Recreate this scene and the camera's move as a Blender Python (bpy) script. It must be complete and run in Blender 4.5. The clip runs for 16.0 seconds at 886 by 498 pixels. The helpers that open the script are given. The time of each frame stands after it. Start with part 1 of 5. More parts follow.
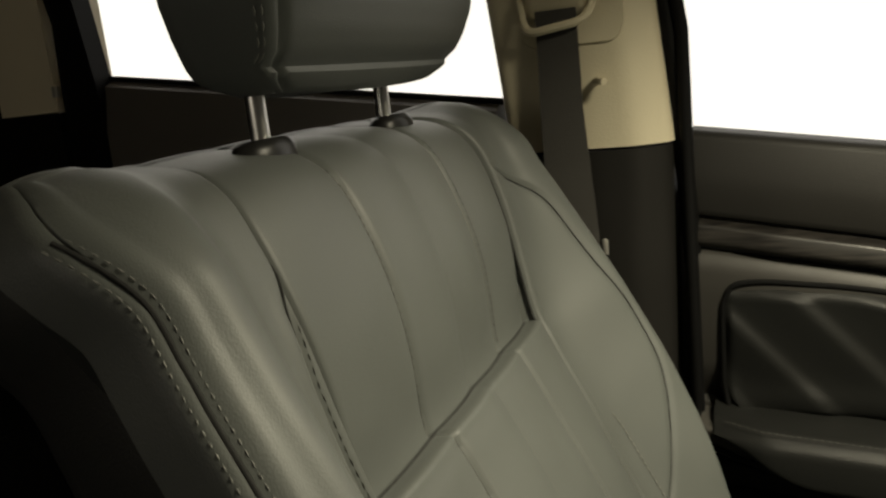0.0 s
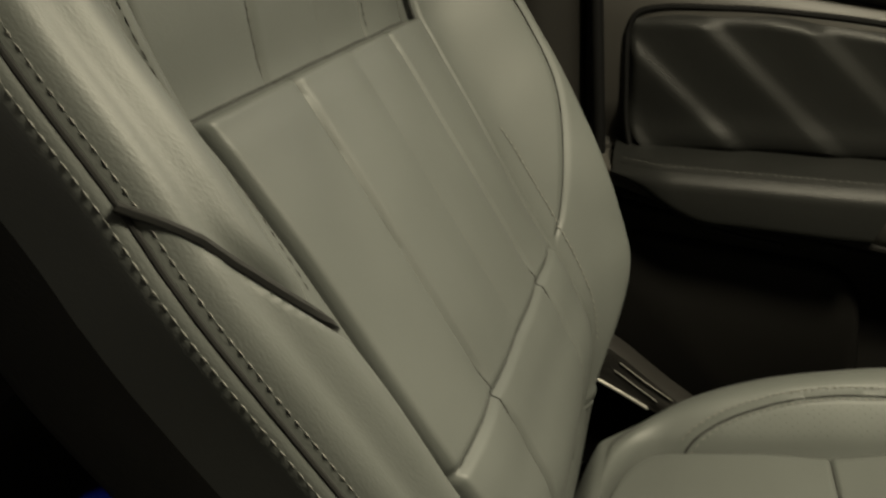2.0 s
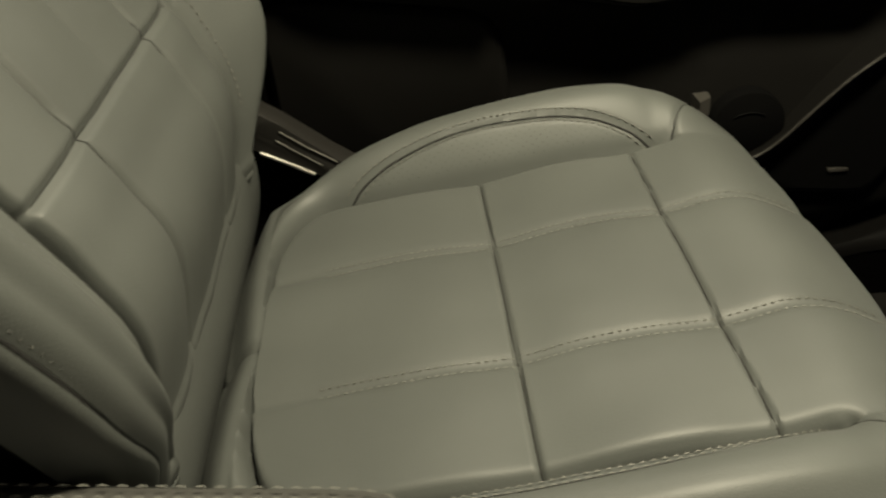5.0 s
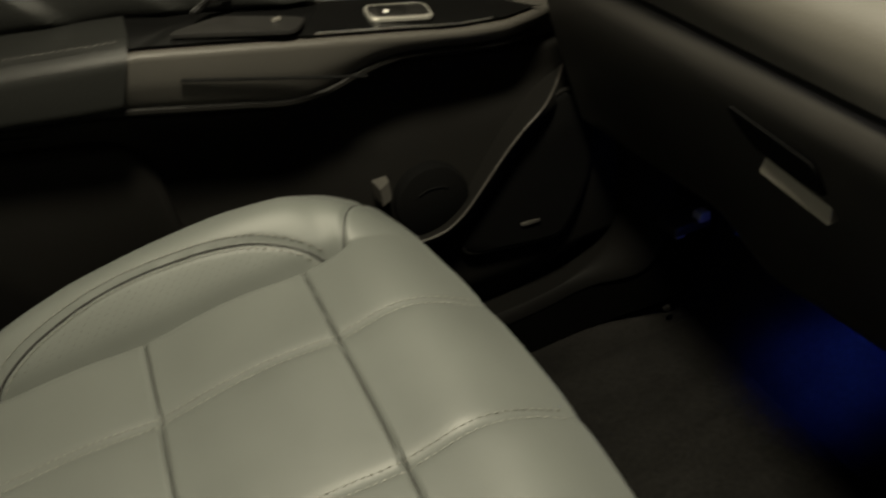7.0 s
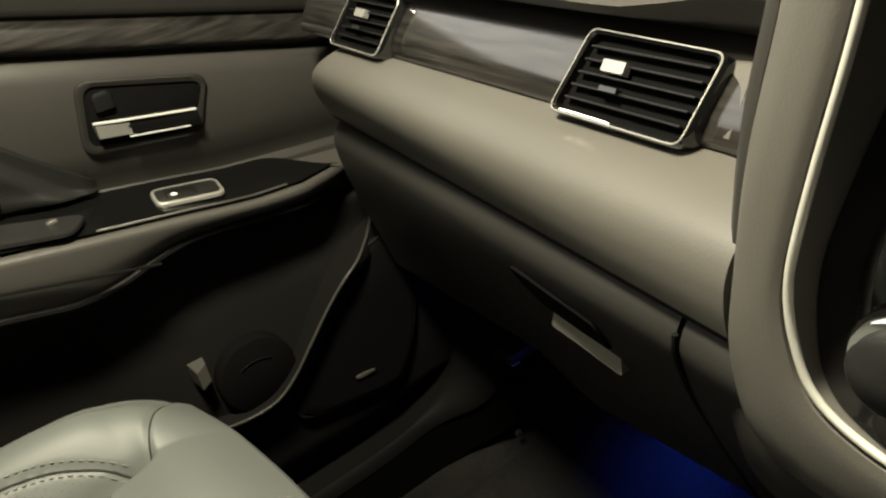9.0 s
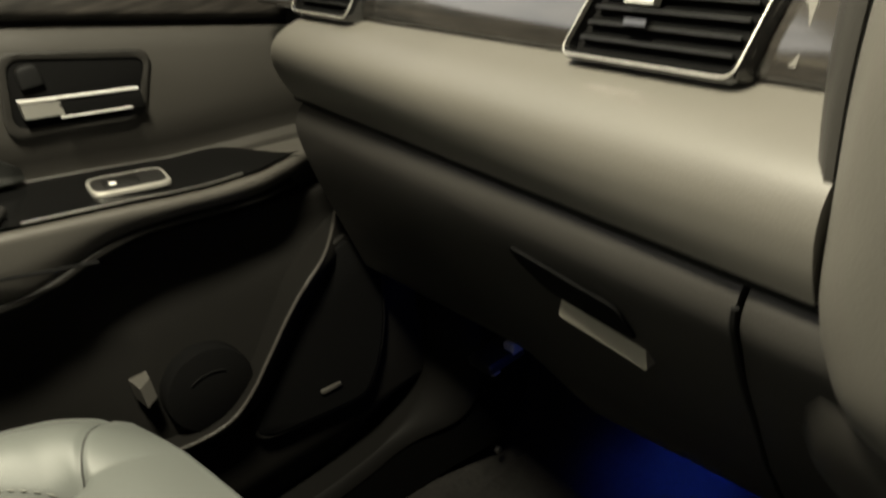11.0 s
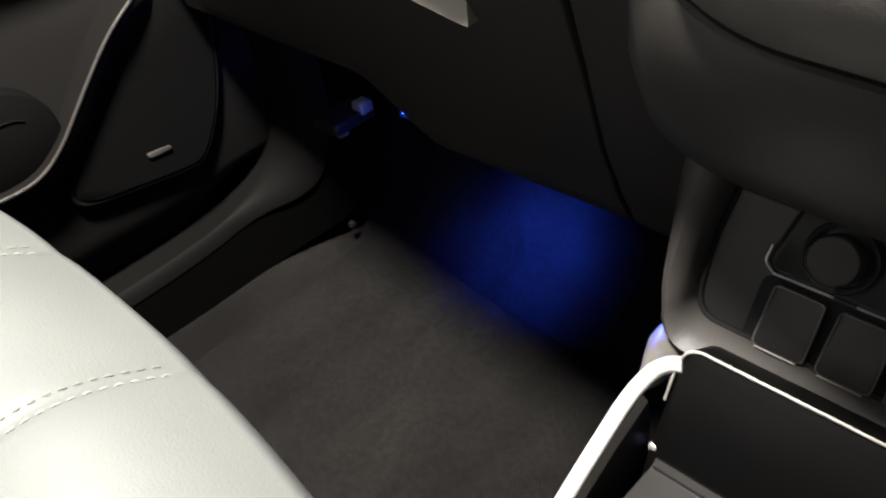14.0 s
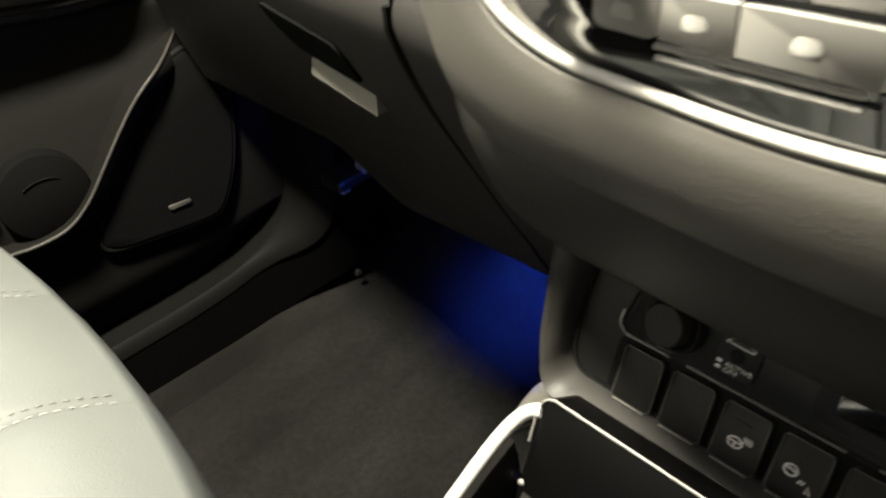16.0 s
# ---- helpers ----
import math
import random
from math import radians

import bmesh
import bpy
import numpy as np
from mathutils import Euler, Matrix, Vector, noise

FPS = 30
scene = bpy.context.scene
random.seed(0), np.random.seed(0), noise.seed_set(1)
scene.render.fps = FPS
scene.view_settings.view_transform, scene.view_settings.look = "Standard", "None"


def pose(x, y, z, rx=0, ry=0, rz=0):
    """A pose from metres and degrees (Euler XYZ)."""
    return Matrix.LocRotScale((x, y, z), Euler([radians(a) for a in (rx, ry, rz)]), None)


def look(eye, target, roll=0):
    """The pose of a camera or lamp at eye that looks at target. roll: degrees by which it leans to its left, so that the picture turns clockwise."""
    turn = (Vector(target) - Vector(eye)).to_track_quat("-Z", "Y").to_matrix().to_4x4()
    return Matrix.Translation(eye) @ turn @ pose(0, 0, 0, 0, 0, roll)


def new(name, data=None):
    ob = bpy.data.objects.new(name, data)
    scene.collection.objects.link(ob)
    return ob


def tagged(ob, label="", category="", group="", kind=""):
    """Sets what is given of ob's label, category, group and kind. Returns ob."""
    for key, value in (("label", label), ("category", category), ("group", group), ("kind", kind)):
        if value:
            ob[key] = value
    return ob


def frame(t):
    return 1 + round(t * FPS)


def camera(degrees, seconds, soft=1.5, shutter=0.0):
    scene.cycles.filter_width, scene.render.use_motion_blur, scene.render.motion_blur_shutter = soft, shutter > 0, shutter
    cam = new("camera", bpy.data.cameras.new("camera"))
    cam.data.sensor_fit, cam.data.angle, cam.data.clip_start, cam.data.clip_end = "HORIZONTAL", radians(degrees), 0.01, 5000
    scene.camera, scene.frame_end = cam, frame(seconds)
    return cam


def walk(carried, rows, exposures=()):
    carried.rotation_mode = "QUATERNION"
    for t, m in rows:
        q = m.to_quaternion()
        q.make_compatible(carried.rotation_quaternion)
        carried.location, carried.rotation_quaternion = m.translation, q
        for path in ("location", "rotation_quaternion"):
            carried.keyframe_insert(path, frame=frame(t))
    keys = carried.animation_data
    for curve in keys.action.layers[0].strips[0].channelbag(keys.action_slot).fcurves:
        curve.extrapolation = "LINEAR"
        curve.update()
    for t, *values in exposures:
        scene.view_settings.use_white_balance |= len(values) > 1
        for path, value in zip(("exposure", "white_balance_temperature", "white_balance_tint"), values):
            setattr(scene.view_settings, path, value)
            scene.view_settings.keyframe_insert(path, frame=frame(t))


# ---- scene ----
# The car stands level; its parts are laid out in the car's own axes (x to the driver, y to the bonnet, z up)
# and turned as one by LEVEL.
LEVEL = pose(0, 0.17, 0.363, 6, 0, 0) @ Matrix.Translation((0, -0.17, -0.363))
LENS = 55.91
cam = camera(LENS, 16.0, soft=2.2, shutter=0.5)
PATH = [
    (0, (0.1574, 0.0228, 0.9758), (-0.7558, -0.3328, 0.7764), -6.09),
    (0.5, (0.1235, 0.0157, 0.9768), (-0.7703, -0.3887, 0.7827), -7.48),
    (1, (0.1296, 0.0322, 0.9377), (-0.7525, -0.3655, 0.6853), -6.54),
    (1.5, (0.1174, 0.0285, 0.8760), (-0.7697, -0.2914, 0.5434), -5.57),
    (2, (0.1158, 0.0443, 0.8367), (-0.7674, -0.2341, 0.4591), -5.37),
    (2.5, (0.1251, 0.0610, 0.8112), (-0.7530, -0.1876, 0.4022), -5.26),
    (3, (0.1334, 0.0750, 0.7836), (-0.7409, -0.1417, 0.3493), -4.92),
    (3.5, (0.1443, 0.0903, 0.7716), (-0.7179, -0.0904, 0.2983), -4.63),
    (4, (0.1508, 0.1035, 0.7574), (-0.7009, -0.0159, 0.2472), -4.87),
    (6.3, (0.0756, 0.1863, 0.7677), (-0.7337, 0.3265, 0.1973), -8.18),
    (6.5, (0.0712, 0.2030, 0.7706), (-0.7412, 0.3641, 0.2101), -8.53),
    (7, (0.0561, 0.2405, 0.7708), (-0.7374, 0.4999, 0.2203), -9.46),
    (7.5, (0.0570, 0.2685, 0.7757), (-0.7438, 0.5920, 0.2717), -10.54),
    (8, (0.0592, 0.2973, 0.7900), (-0.7254, 0.6782, 0.3008), -11.60),
    (8.5, (0.0529, 0.3125, 0.8020), (-0.7187, 0.7265, 0.3192), -12.56),
    (10.8, (-0.0128, 0.3267, 0.7638), (-0.7636, 0.8064, 0.3098), -11.69),
    (11, (-0.0251, 0.3271, 0.7416), (-0.7671, 0.8164, 0.2833), -11.57),
    (11.5, (-0.0467, 0.3293, 0.6947), (-0.7634, 0.8181, 0.1972), -10.70),
    (12, (-0.0474, 0.3372, 0.6722), (-0.7217, 0.8399, 0.1313), -10.31),
    (12.5, (-0.0421, 0.3463, 0.6524), (-0.6935, 0.8553, 0.0898), -9.41),
    (13, (-0.0346, 0.3519, 0.6379), (-0.6636, 0.8558, 0.0459), -9.49),
    (13.5, (-0.0212, 0.3510, 0.6270), (-0.6296, 0.8546, 0.0135), -8.95),
    (14, (-0.0118, 0.3495, 0.6228), (-0.6103, 0.8497, -0.0030), -9.01),
    (14.5, (-0.0000, 0.3500, 0.6203), (-0.6025, 0.8448, -0.0060), -9.70),
    (15, (0.0136, 0.3579, 0.6218), (-0.5989, 0.8599, 0.0112), -9.71),
    (15.5, (0.0404, 0.3658, 0.6400), (-0.6096, 0.8452, 0.0503), -10.08),
    (16, (0.0864, 0.3854, 0.6570), (-0.5914, 0.8466, 0.0844), -10.97),
]
EXPO = [(0.0, -0.78, 6700, 9), (0.6, -0.60, 6700, 9), (1.1, -0.55, 6600, 9), (1.5, -0.70, 6750, 9), (2.0, -0.70, 6800, 9), (3.0, -0.72, 6800, 9), (4.2, -0.7, 6800, 9), (6.3, -0.65, 6700, 9), (7.4, -0.52, 6600, 9), (8.7, -0.02, 6500, 9),
        (10.8, 0.06, 6500, 9), (11.3, 0.25, 6400, 10), (12.0, 0.68, 6250, 13), (12.8, 1.34, 5750, 22), (14.0, 1.44, 5750, 22), (15.2, 1.26, 5750, 22), (16.0, 1.33, 6150, 13)]
walk(cam, [(t, LEVEL @ look(eye, target, roll)) for t, eye, target, roll in PATH], EXPO)

# ---- world and lamps ----
world = bpy.data.worlds.new("showroom_light")
scene.world = world
world.use_nodes = True
bg = world.node_tree.nodes["Background"]
bg.inputs[0].default_value = (1.0, 0.91, 0.73, 1)
bg.inputs[1].default_value = 0.085


def area_lamp(name, eye, target, size, power, colour, size_y=None):
    data = bpy.data.lights.new(name, "AREA")
    data.energy, data.color, data.size = power, colour, size
    if size_y:
        data.shape, data.size_y = "RECTANGLE", size_y
    ob = new(name, data)
    ob.matrix_world = LEVEL @ look(eye, target)
    return ob


reading = bpy.data.lights.new("map_light", "SPOT")
reading.energy, reading.color, reading.spot_size, reading.spot_blend, reading.shadow_soft_size = 104.0, (1.0, 0.925, 0.70), radians(150), 1.0, 0.07
reading_lamp = new("map_light", reading)
reading_lamp.matrix_world = LEVEL @ look((-0.31, 0.380, 1.28), (-0.33, 0.39, 0.3))
blue = bpy.data.lights.new("footwell_led", "SPOT")
blue.energy, blue.color, blue.spot_size, blue.spot_blend, blue.shadow_soft_size = 3.0, (0.03, 0.10, 1.0), radians(84), 1.0, 0.03
led_lamp = new("footwell_led", blue)
led_lamp.matrix_world = LEVEL @ look((-0.425, 0.795, 0.205), (-0.450, 0.838, 0.075))
# Added blue spot that tints the console rim; no lamp is known there.
side_blue = bpy.data.lights.new("tunnel_led", "SPOT")
side_blue.energy, side_blue.color, side_blue.spot_size, side_blue.spot_blend, side_blue.shadow_soft_size = 4.0, (0.03, 0.10, 1.0), radians(29), 1.0, 0.008
side_lamp = new("tunnel_led", side_blue)
side_lamp.matrix_world = LEVEL @ look((-0.255, 0.745, 0.258), (-0.157, 0.53, 0.315))
lens_blue = bpy.data.lights.new("lens_led", "POINT")
lens_blue.energy, lens_blue.color, lens_blue.shadow_soft_size = 0.04, (0.02, 0.09, 1.0), 0.003
lens_lamp = new("lens_led", lens_blue)
lens_lamp.matrix_world = LEVEL @ Matrix.Translation((-0.550, 0.766, 0.240))
rear_blue = bpy.data.lights.new("rear_footwell_led", "SPOT")
rear_blue.energy, rear_blue.color, rear_blue.spot_size, rear_blue.spot_blend, rear_blue.shadow_soft_size = 9.0, (0.02, 0.09, 1.0), radians(32), 0.3, 0.005
rear_lamp = new("rear_footwell_led", rear_blue)
rear_lamp.matrix_world = LEVEL @ look((-0.46, -0.34, 0.26), (-0.50, -0.62, 0.165))


# Added fill in the unseen driver-side window, brightening console lid and rear trim.
area_lamp("driver_window_light", (0.74, -0.58, 1.12), (-0.6, -0.50, 0.70), 0.55, 1.35, (1.0, 0.92, 0.78), 0.36)


# ---- materials ----
def material(name, colour, rough, metal=0.0, grain=0.0, grain_scale=400.0, vary=0.12, coat=0.0, spec=0.5, patch=9.0, streak=0.0):
    """A surface with slow colour variation, fine grain relief and uneven gloss."""
    m = bpy.data.materials.new(name)
    m.use_nodes = True
    nt = m.node_tree
    b = nt.nodes["Principled BSDF"]
    b.inputs["Metallic"].default_value = metal
    b.inputs["Coat Weight"].default_value = coat
    b.inputs["Specular IOR Level"].default_value = spec
    tc = nt.nodes.new("ShaderNodeTexCoord")
    n1 = nt.nodes.new("ShaderNodeTexNoise")
    n1.inputs["Scale"].default_value, n1.inputs["Detail"].default_value = patch, 5.0
    n2 = nt.nodes.new("ShaderNodeTexNoise")
    n2.inputs["Scale"].default_value, n2.inputs["Detail"].default_value = grain_scale, 3.0
    nt.links.new(tc.outputs["Object"], n1.inputs["Vector"])
    nt.links.new(tc.outputs["Object"], n2.inputs["Vector"])
    mix = nt.nodes.new("ShaderNodeMix")
    mix.data_type = "RGBA"
    c = colour
    mix.inputs["A"].default_value = (*[v * (1 - vary) for v in c], 1)
    mix.inputs["B"].default_value = (*[min(1, v * (1 + vary)) for v in c], 1)
    nt.links.new(n1.outputs["Fac"], mix.inputs["Factor"])
    nt.links.new(mix.outputs["Result"], b.inputs["Base Color"])
    if streak:
        mp = nt.nodes.new("ShaderNodeMapping")
        mp.inputs["Scale"].default_value = (7.0, 3.0, 7.0)
        mp.inputs["Rotation"].default_value = (0, 0, 0.5)
        n3 = nt.nodes.new("ShaderNodeTexNoise")
        n3.inputs["Scale"].default_value, n3.inputs["Detail"].default_value = 2.2, 3.0
        nt.links.new(tc.outputs["Object"], mp.inputs["Vector"])
        nt.links.new(mp.outputs["Vector"], n3.inputs["Vector"])
        broad = nt.nodes.new("ShaderNodeMapRange")
        broad.inputs["From Min"].default_value, broad.inputs["From Max"].default_value = 0.3, 0.7
        broad.inputs["To Min"].default_value, broad.inputs["To Max"].default_value = 1 - streak, 1 + streak
        nt.links.new(n3.outputs["Fac"], broad.inputs["Value"])
        scale = nt.nodes.new("ShaderNodeVectorMath")
        scale.operation = "SCALE"
        nt.links.new(mix.outputs["Result"], scale.inputs[0])
        nt.links.new(broad.outputs["Result"], scale.inputs["Scale"])
        nt.links.new(scale.outputs["Vector"], b.inputs["Base Color"])
    ramp = nt.nodes.new("ShaderNodeMapRange")
    ramp.inputs["To Min"].default_value, ramp.inputs["To Max"].default_value = max(0.02, rough - 0.08), min(1, rough + 0.08)
    nt.links.new(n1.outputs["Fac"], ramp.inputs["Value"])
    nt.links.new(ramp.outputs["Result"], b.inputs["Roughness"])
    if grain:
        vo = nt.nodes.new("ShaderNodeTexVoronoi")
        vo.inputs["Scale"].default_value = grain_scale
        nt.links.new(tc.outputs["Object"], vo.inputs["Vector"])
        add = nt.nodes.new("ShaderNodeMath")
        add.operation = "ADD"
        nt.links.new(vo.outputs["Distance"], add.inputs[0])
        nt.links.new(n2.outputs["Fac"], add.inputs[1])
        bump = nt.nodes.new("ShaderNodeBump")
        bump.inputs["Strength"].default_value, bump.inputs["Distance"].default_value = grain, 0.0008
        nt.links.new(add.outputs[0], bump.inputs["Height"])
        nt.links.new(bump.outputs["Normal"], b.inputs["Normal"])
    return m


LEATHER = material("grey_leather", (0.091, 0.097, 0.091), 0.50, grain=0.11, grain_scale=900, vary=0.18, spec=0.40)
LEATHER_SIDE = material("black_vinyl", (0.021, 0.021, 0.0195), 0.50, grain=0.15, grain_scale=700, spec=0.3)
LEATHER_DARK = material("black_door_leather", (0.011, 0.0113, 0.0107), 0.42, grain=0.25, grain_scale=700, spec=0.15)
THREAD = material("grey_thread", (0.15, 0.15, 0.135), 0.7)
THREAD_PALE = material("pale_thread", (0.19, 0.19, 0.175), 0.7)
THREAD_DARK = material("dark_thread", (0.035, 0.034, 0.03), 0.7)
# Colour of cords laid along the seams to stand for shade in the grooves.
SEAM = material("seam_groove_shade", (0.012, 0.012, 0.011), 0.9)
PLASTIC = material("black_grained_plastic", (0.0070, 0.0067, 0.0062), 0.52, grain=0.15, grain_scale=800, spec=0.075)
DOOR_UPPER = material("dark_upper_door_skin", (0.014, 0.0132, 0.0119), 0.5, grain=0.15, grain_scale=800, spec=0.2)
DOOR_MID = material("door_card_skin", (0.030, 0.0282, 0.0254), 0.46, grain=0.12, grain_scale=800, spec=0.25)
DOOR_CARD = material("soft_door_skin", (0.050, 0.0471, 0.0423), 0.48, grain=0.15, grain_scale=800, spec=0.25)
REAR_CARD = material("dark_brown_rear_trim", (0.085, 0.076, 0.066), 0.42, grain=0.12, grain_scale=800, spec=0.4)
PAD = material("soft_dash_skin", (0.071, 0.0669, 0.0587), 0.48, grain=0.075, grain_scale=700, spec=0.35)
GLOVE = material("glovebox_skin", (0.0205, 0.0194, 0.0178), 0.5, grain=0.10, grain_scale=800, spec=0.2)
STACK_SKIN = material("stack_skin", (0.0255, 0.0240, 0.0216), 0.48, grain=0.10, grain_scale=800, spec=0.25)
PLASTIC_SMOOTH = material("black_satin_plastic", (0.014, 0.0135, 0.013), 0.34, spec=0.3)
SWITCH = material("black_switch_plastic", (0.0072, 0.0070, 0.0066), 0.36, spec=0.28)
TRAY = material("black_tray_plastic", (0.0016, 0.0016, 0.0015), 0.30, spec=0.12)
KEY = material("grey_climate_key", (0.19, 0.184, 0.168), 0.45, spec=0.3)
KEY_MARK = material("pale_key_print", (0.285, 0.28, 0.26), 0.5)
# Speaker cloth; also the near-black that stands for shade in recess and vents.
SPEAKER_SHADE = material("black_cloth_and_shade", (0.0035, 0.0035, 0.0035), 0.9, grain=0.1, grain_scale=900, spec=0.03)
# Far darker than the carpet: footwell shade is put into the sill wall's colour.
SILL_SHADE = material("black_sill_shade", (0.0016, 0.0016, 0.0015), 0.95, spec=0.02)
HANDLE_GREY = material("satin_grey_paint", (0.185, 0.176, 0.150), 0.42, metal=0.25, vary=0.06)
FRAME_SILVER = material("silver_frame_paint", (0.42, 0.41, 0.37), 0.48, metal=0.1, vary=0.05)
PIANO = material("piano_black", (0.006, 0.006, 0.006), 0.06, coat=1.0, vary=0.0)
DOOR_GLOSS = material("door_gloss_black", (0.004, 0.004, 0.004), 0.12, spec=0.22, vary=0.0)
CHROME = material("chrome", (0.75, 0.75, 0.74), 0.12, metal=1.0, vary=0.03)
SATIN = material("satin_silver", (0.62, 0.61, 0.58), 0.30, metal=1.0, vary=0.05)
SILVER_PAINT = material("silver_plastic", (0.38, 0.37, 0.34), 0.35, metal=0.6, vary=0.05)
SILVER_RIM = material("pale_silver_paint", (0.60, 0.60, 0.58), 0.32, metal=0.25, vary=0.04)
CARPET = material("black_carpet", (0.0105, 0.0100, 0.0093), 0.95, grain=1.0, grain_scale=900, vary=0.65, spec=0.05, patch=170.0, streak=0.30)
BEIGE = material("beige_trim", (0.64, 0.575, 0.42), 0.6, grain=0.2, grain_scale=500, vary=0.05)
BELT = material("grey_webbing", (0.050, 0.047, 0.042), 0.8, grain=0.5, grain_scale=900)
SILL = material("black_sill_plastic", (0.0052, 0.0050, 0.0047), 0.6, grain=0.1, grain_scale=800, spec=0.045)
RUBBER = material("black_rubber", (0.005, 0.005, 0.005), 0.6, spec=0.1)
DARK = material("black_backing", (0.010, 0.010, 0.010), 0.7, spec=0.1)
WHITE_INK = material("white_ink", (0.6, 0.6, 0.58), 0.6)
BODY = material("car_body_metal", (0.25, 0.25, 0.25), 0.4, metal=0.3)
FLOORING = material("showroom_floor", (0.55, 0.53, 0.50), 0.35, vary=0.1)


def wood_material():
    m = material("dark_gloss_wood", (0.02, 0.018, 0.016), 0.16, coat=0.55)
    nt = m.node_tree
    b = nt.nodes["Principled BSDF"]
    tc = nt.nodes.new("ShaderNodeTexCoord")
    mp = nt.nodes.new("ShaderNodeMapping")
    mp.inputs["Scale"].default_value = (6, 6, 90)
    ns = nt.nodes.new("ShaderNodeTexNoise")
    ns.inputs["Scale"].default_value, ns.inputs["Detail"].default_value = 3.0, 6.0
    cr = nt.nodes.new("ShaderNodeValToRGB")
    cr.color_ramp.elements[0].color, cr.color_ramp.elements[1].color = (0.006, 0.0055, 0.005, 1), (0.030, 0.027, 0.024, 1)
    cr.color_ramp.elements[0].position, cr.color_ramp.elements[1].position = 0.35, 0.75
    nt.links.new(tc.outputs["Object"], mp.inputs["Vector"])
    nt.links.new(mp.outputs["Vector"], ns.inputs["Vector"])
    nt.links.new(ns.outputs["Fac"], cr.inputs["Fac"])
    nt.links.new(cr.outputs["Color"], b.inputs["Base Color"])
    gr = nt.nodes.new("ShaderNodeMapRange")
    gr.inputs["From Min"].default_value, gr.inputs["From Max"].default_value = 0.35, 0.70
    gr.inputs["To Min"].default_value, gr.inputs["To Max"].default_value = 0.22, 0.05
    nt.links.new(ns.outputs["Fac"], gr.inputs["Value"])
    nt.links.new(gr.outputs["Result"], b.inputs["Coat Roughness"])
    return m


WOOD = wood_material()
WOOD.node_tree.nodes["Principled BSDF"].inputs["Coat IOR"].default_value = 2.0
WOOD_DOOR = wood_material()
WOOD_DOOR.name = "dark_satin_wood"
WOOD_DOOR.node_tree.nodes["Map Range"].inputs["To Min"].default_value = 0.35
WOOD_DOOR.node_tree.nodes["Map Range"].inputs["To Max"].default_value = 0.50
WOOD_DOOR.node_tree.nodes["Principled BSDF"].inputs["Coat Weight"].default_value = 0.05
WOOD_DOOR.node_tree.nodes["Principled BSDF"].inputs["Specular IOR Level"].default_value = 0.2


def glow(name, colour, strength):
    m = bpy.data.materials.new(name)
    m.use_nodes = True
    b = m.node_tree.nodes["Principled BSDF"]
    b.inputs["Emission Color"].default_value = (*colour, 1)
    b.inputs["Emission Strength"].default_value = strength
    return m


BACKDROP_GLOW = glow("bright_showroom", (1.0, 0.96, 0.88), 1.9)
BACKDROP_LAMP = glow("showroom_strip_light", (1.0, 0.98, 0.92), 9.0)
BLUE_GLOW = glow("blue_led_lens", (0.05, 0.2, 1.0), 0.4)


# ---- building helpers ----
def thing(name, label, category, base=(0, 0, 0), group="", kind=""):
    ob = new(name)
    ob.empty_display_size = 0.05
    ob.matrix_world = LEVEL @ Matrix.Translation(base)
    ob["base"] = base
    return tagged(ob, label, category, group, kind)


def part(name, bm, mat, parent=None, label="", smooth=True, kind=""):
    """One mesh, laid out in the car's axes, under a thing or a part."""
    me = bpy.data.meshes.new(name)
    bmesh.ops.recalc_face_normals(bm, faces=bm.faces)
    if smooth:
        for f in bm.faces:
            f.smooth = True
        for e in bm.edges:
            if len(e.link_faces) == 2 and e.calc_face_angle() > 0.7:
                e.smooth = False
    bm.to_mesh(me)
    bm.free()
    me.materials.append(mat)
    ob = new(name, me)
    if parent is None:
        ob.matrix_world = LEVEL
    else:
        ob.parent = parent
        if "base" in parent:
            ob.matrix_parent_inverse = Matrix.Translation(-Vector(parent["base"]))
    return tagged(ob, label, kind=kind)


def sheet(fn, nu, nv, ring=False, cap=False):
    """A grid of points fn(i / nu, j / nv); ring closes it round in i, cap closes both ends in j."""
    bm = bmesh.new()
    cols = nu if ring else nu + 1
    vs = [[bm.verts.new(fn(i / nu, j / nv)) for i in range(cols)] for j in range(nv + 1)]
    for j in range(nv):
        for i in range(nu):
            a, b = vs[j][i], vs[j][(i + 1) % cols]
            c, d = vs[j + 1][(i + 1) % cols], vs[j + 1][i]
            bm.faces.new((a, b, c, d))
    if cap:
        bm.faces.new(vs[0][::-1])
        bm.faces.new(vs[-1])
    return bm


def loft(sections, cap=True):
    """A skin over closed rings of equally many points."""
    bm = bmesh.new()
    rings = [[bm.verts.new(p) for p in ring] for ring in sections]
    n = len(rings[0])
    for a, b in zip(rings, rings[1:]):
        for i in range(n):
            k = (i + 1) % n
            bm.faces.new((a[i], a[k], b[k], b[i]))
    if cap:
        bm.faces.new(rings[0][::-1])
        bm.faces.new(rings[-1])
    return bm


def rounded(poly, r, seg=4):
    """A closed 2D outline with its corners rounded."""
    out = []
    n = len(poly)
    for i, p in enumerate(poly):
        p, a, b = Vector(p), Vector(poly[i - 1]), Vector(poly[(i + 1) % n])
        da, db = (a - p), (b - p)
        rr = min(r, da.length * 0.49, db.length * 0.49)
        s, e = p + da.normalized() * rr, p + db.normalized() * rr
        for k in range(seg + 1):
            t = k / seg
            out.append(s * (1 - t) ** 2 + p * 2 * t * (1 - t) + e * t ** 2)
    return out


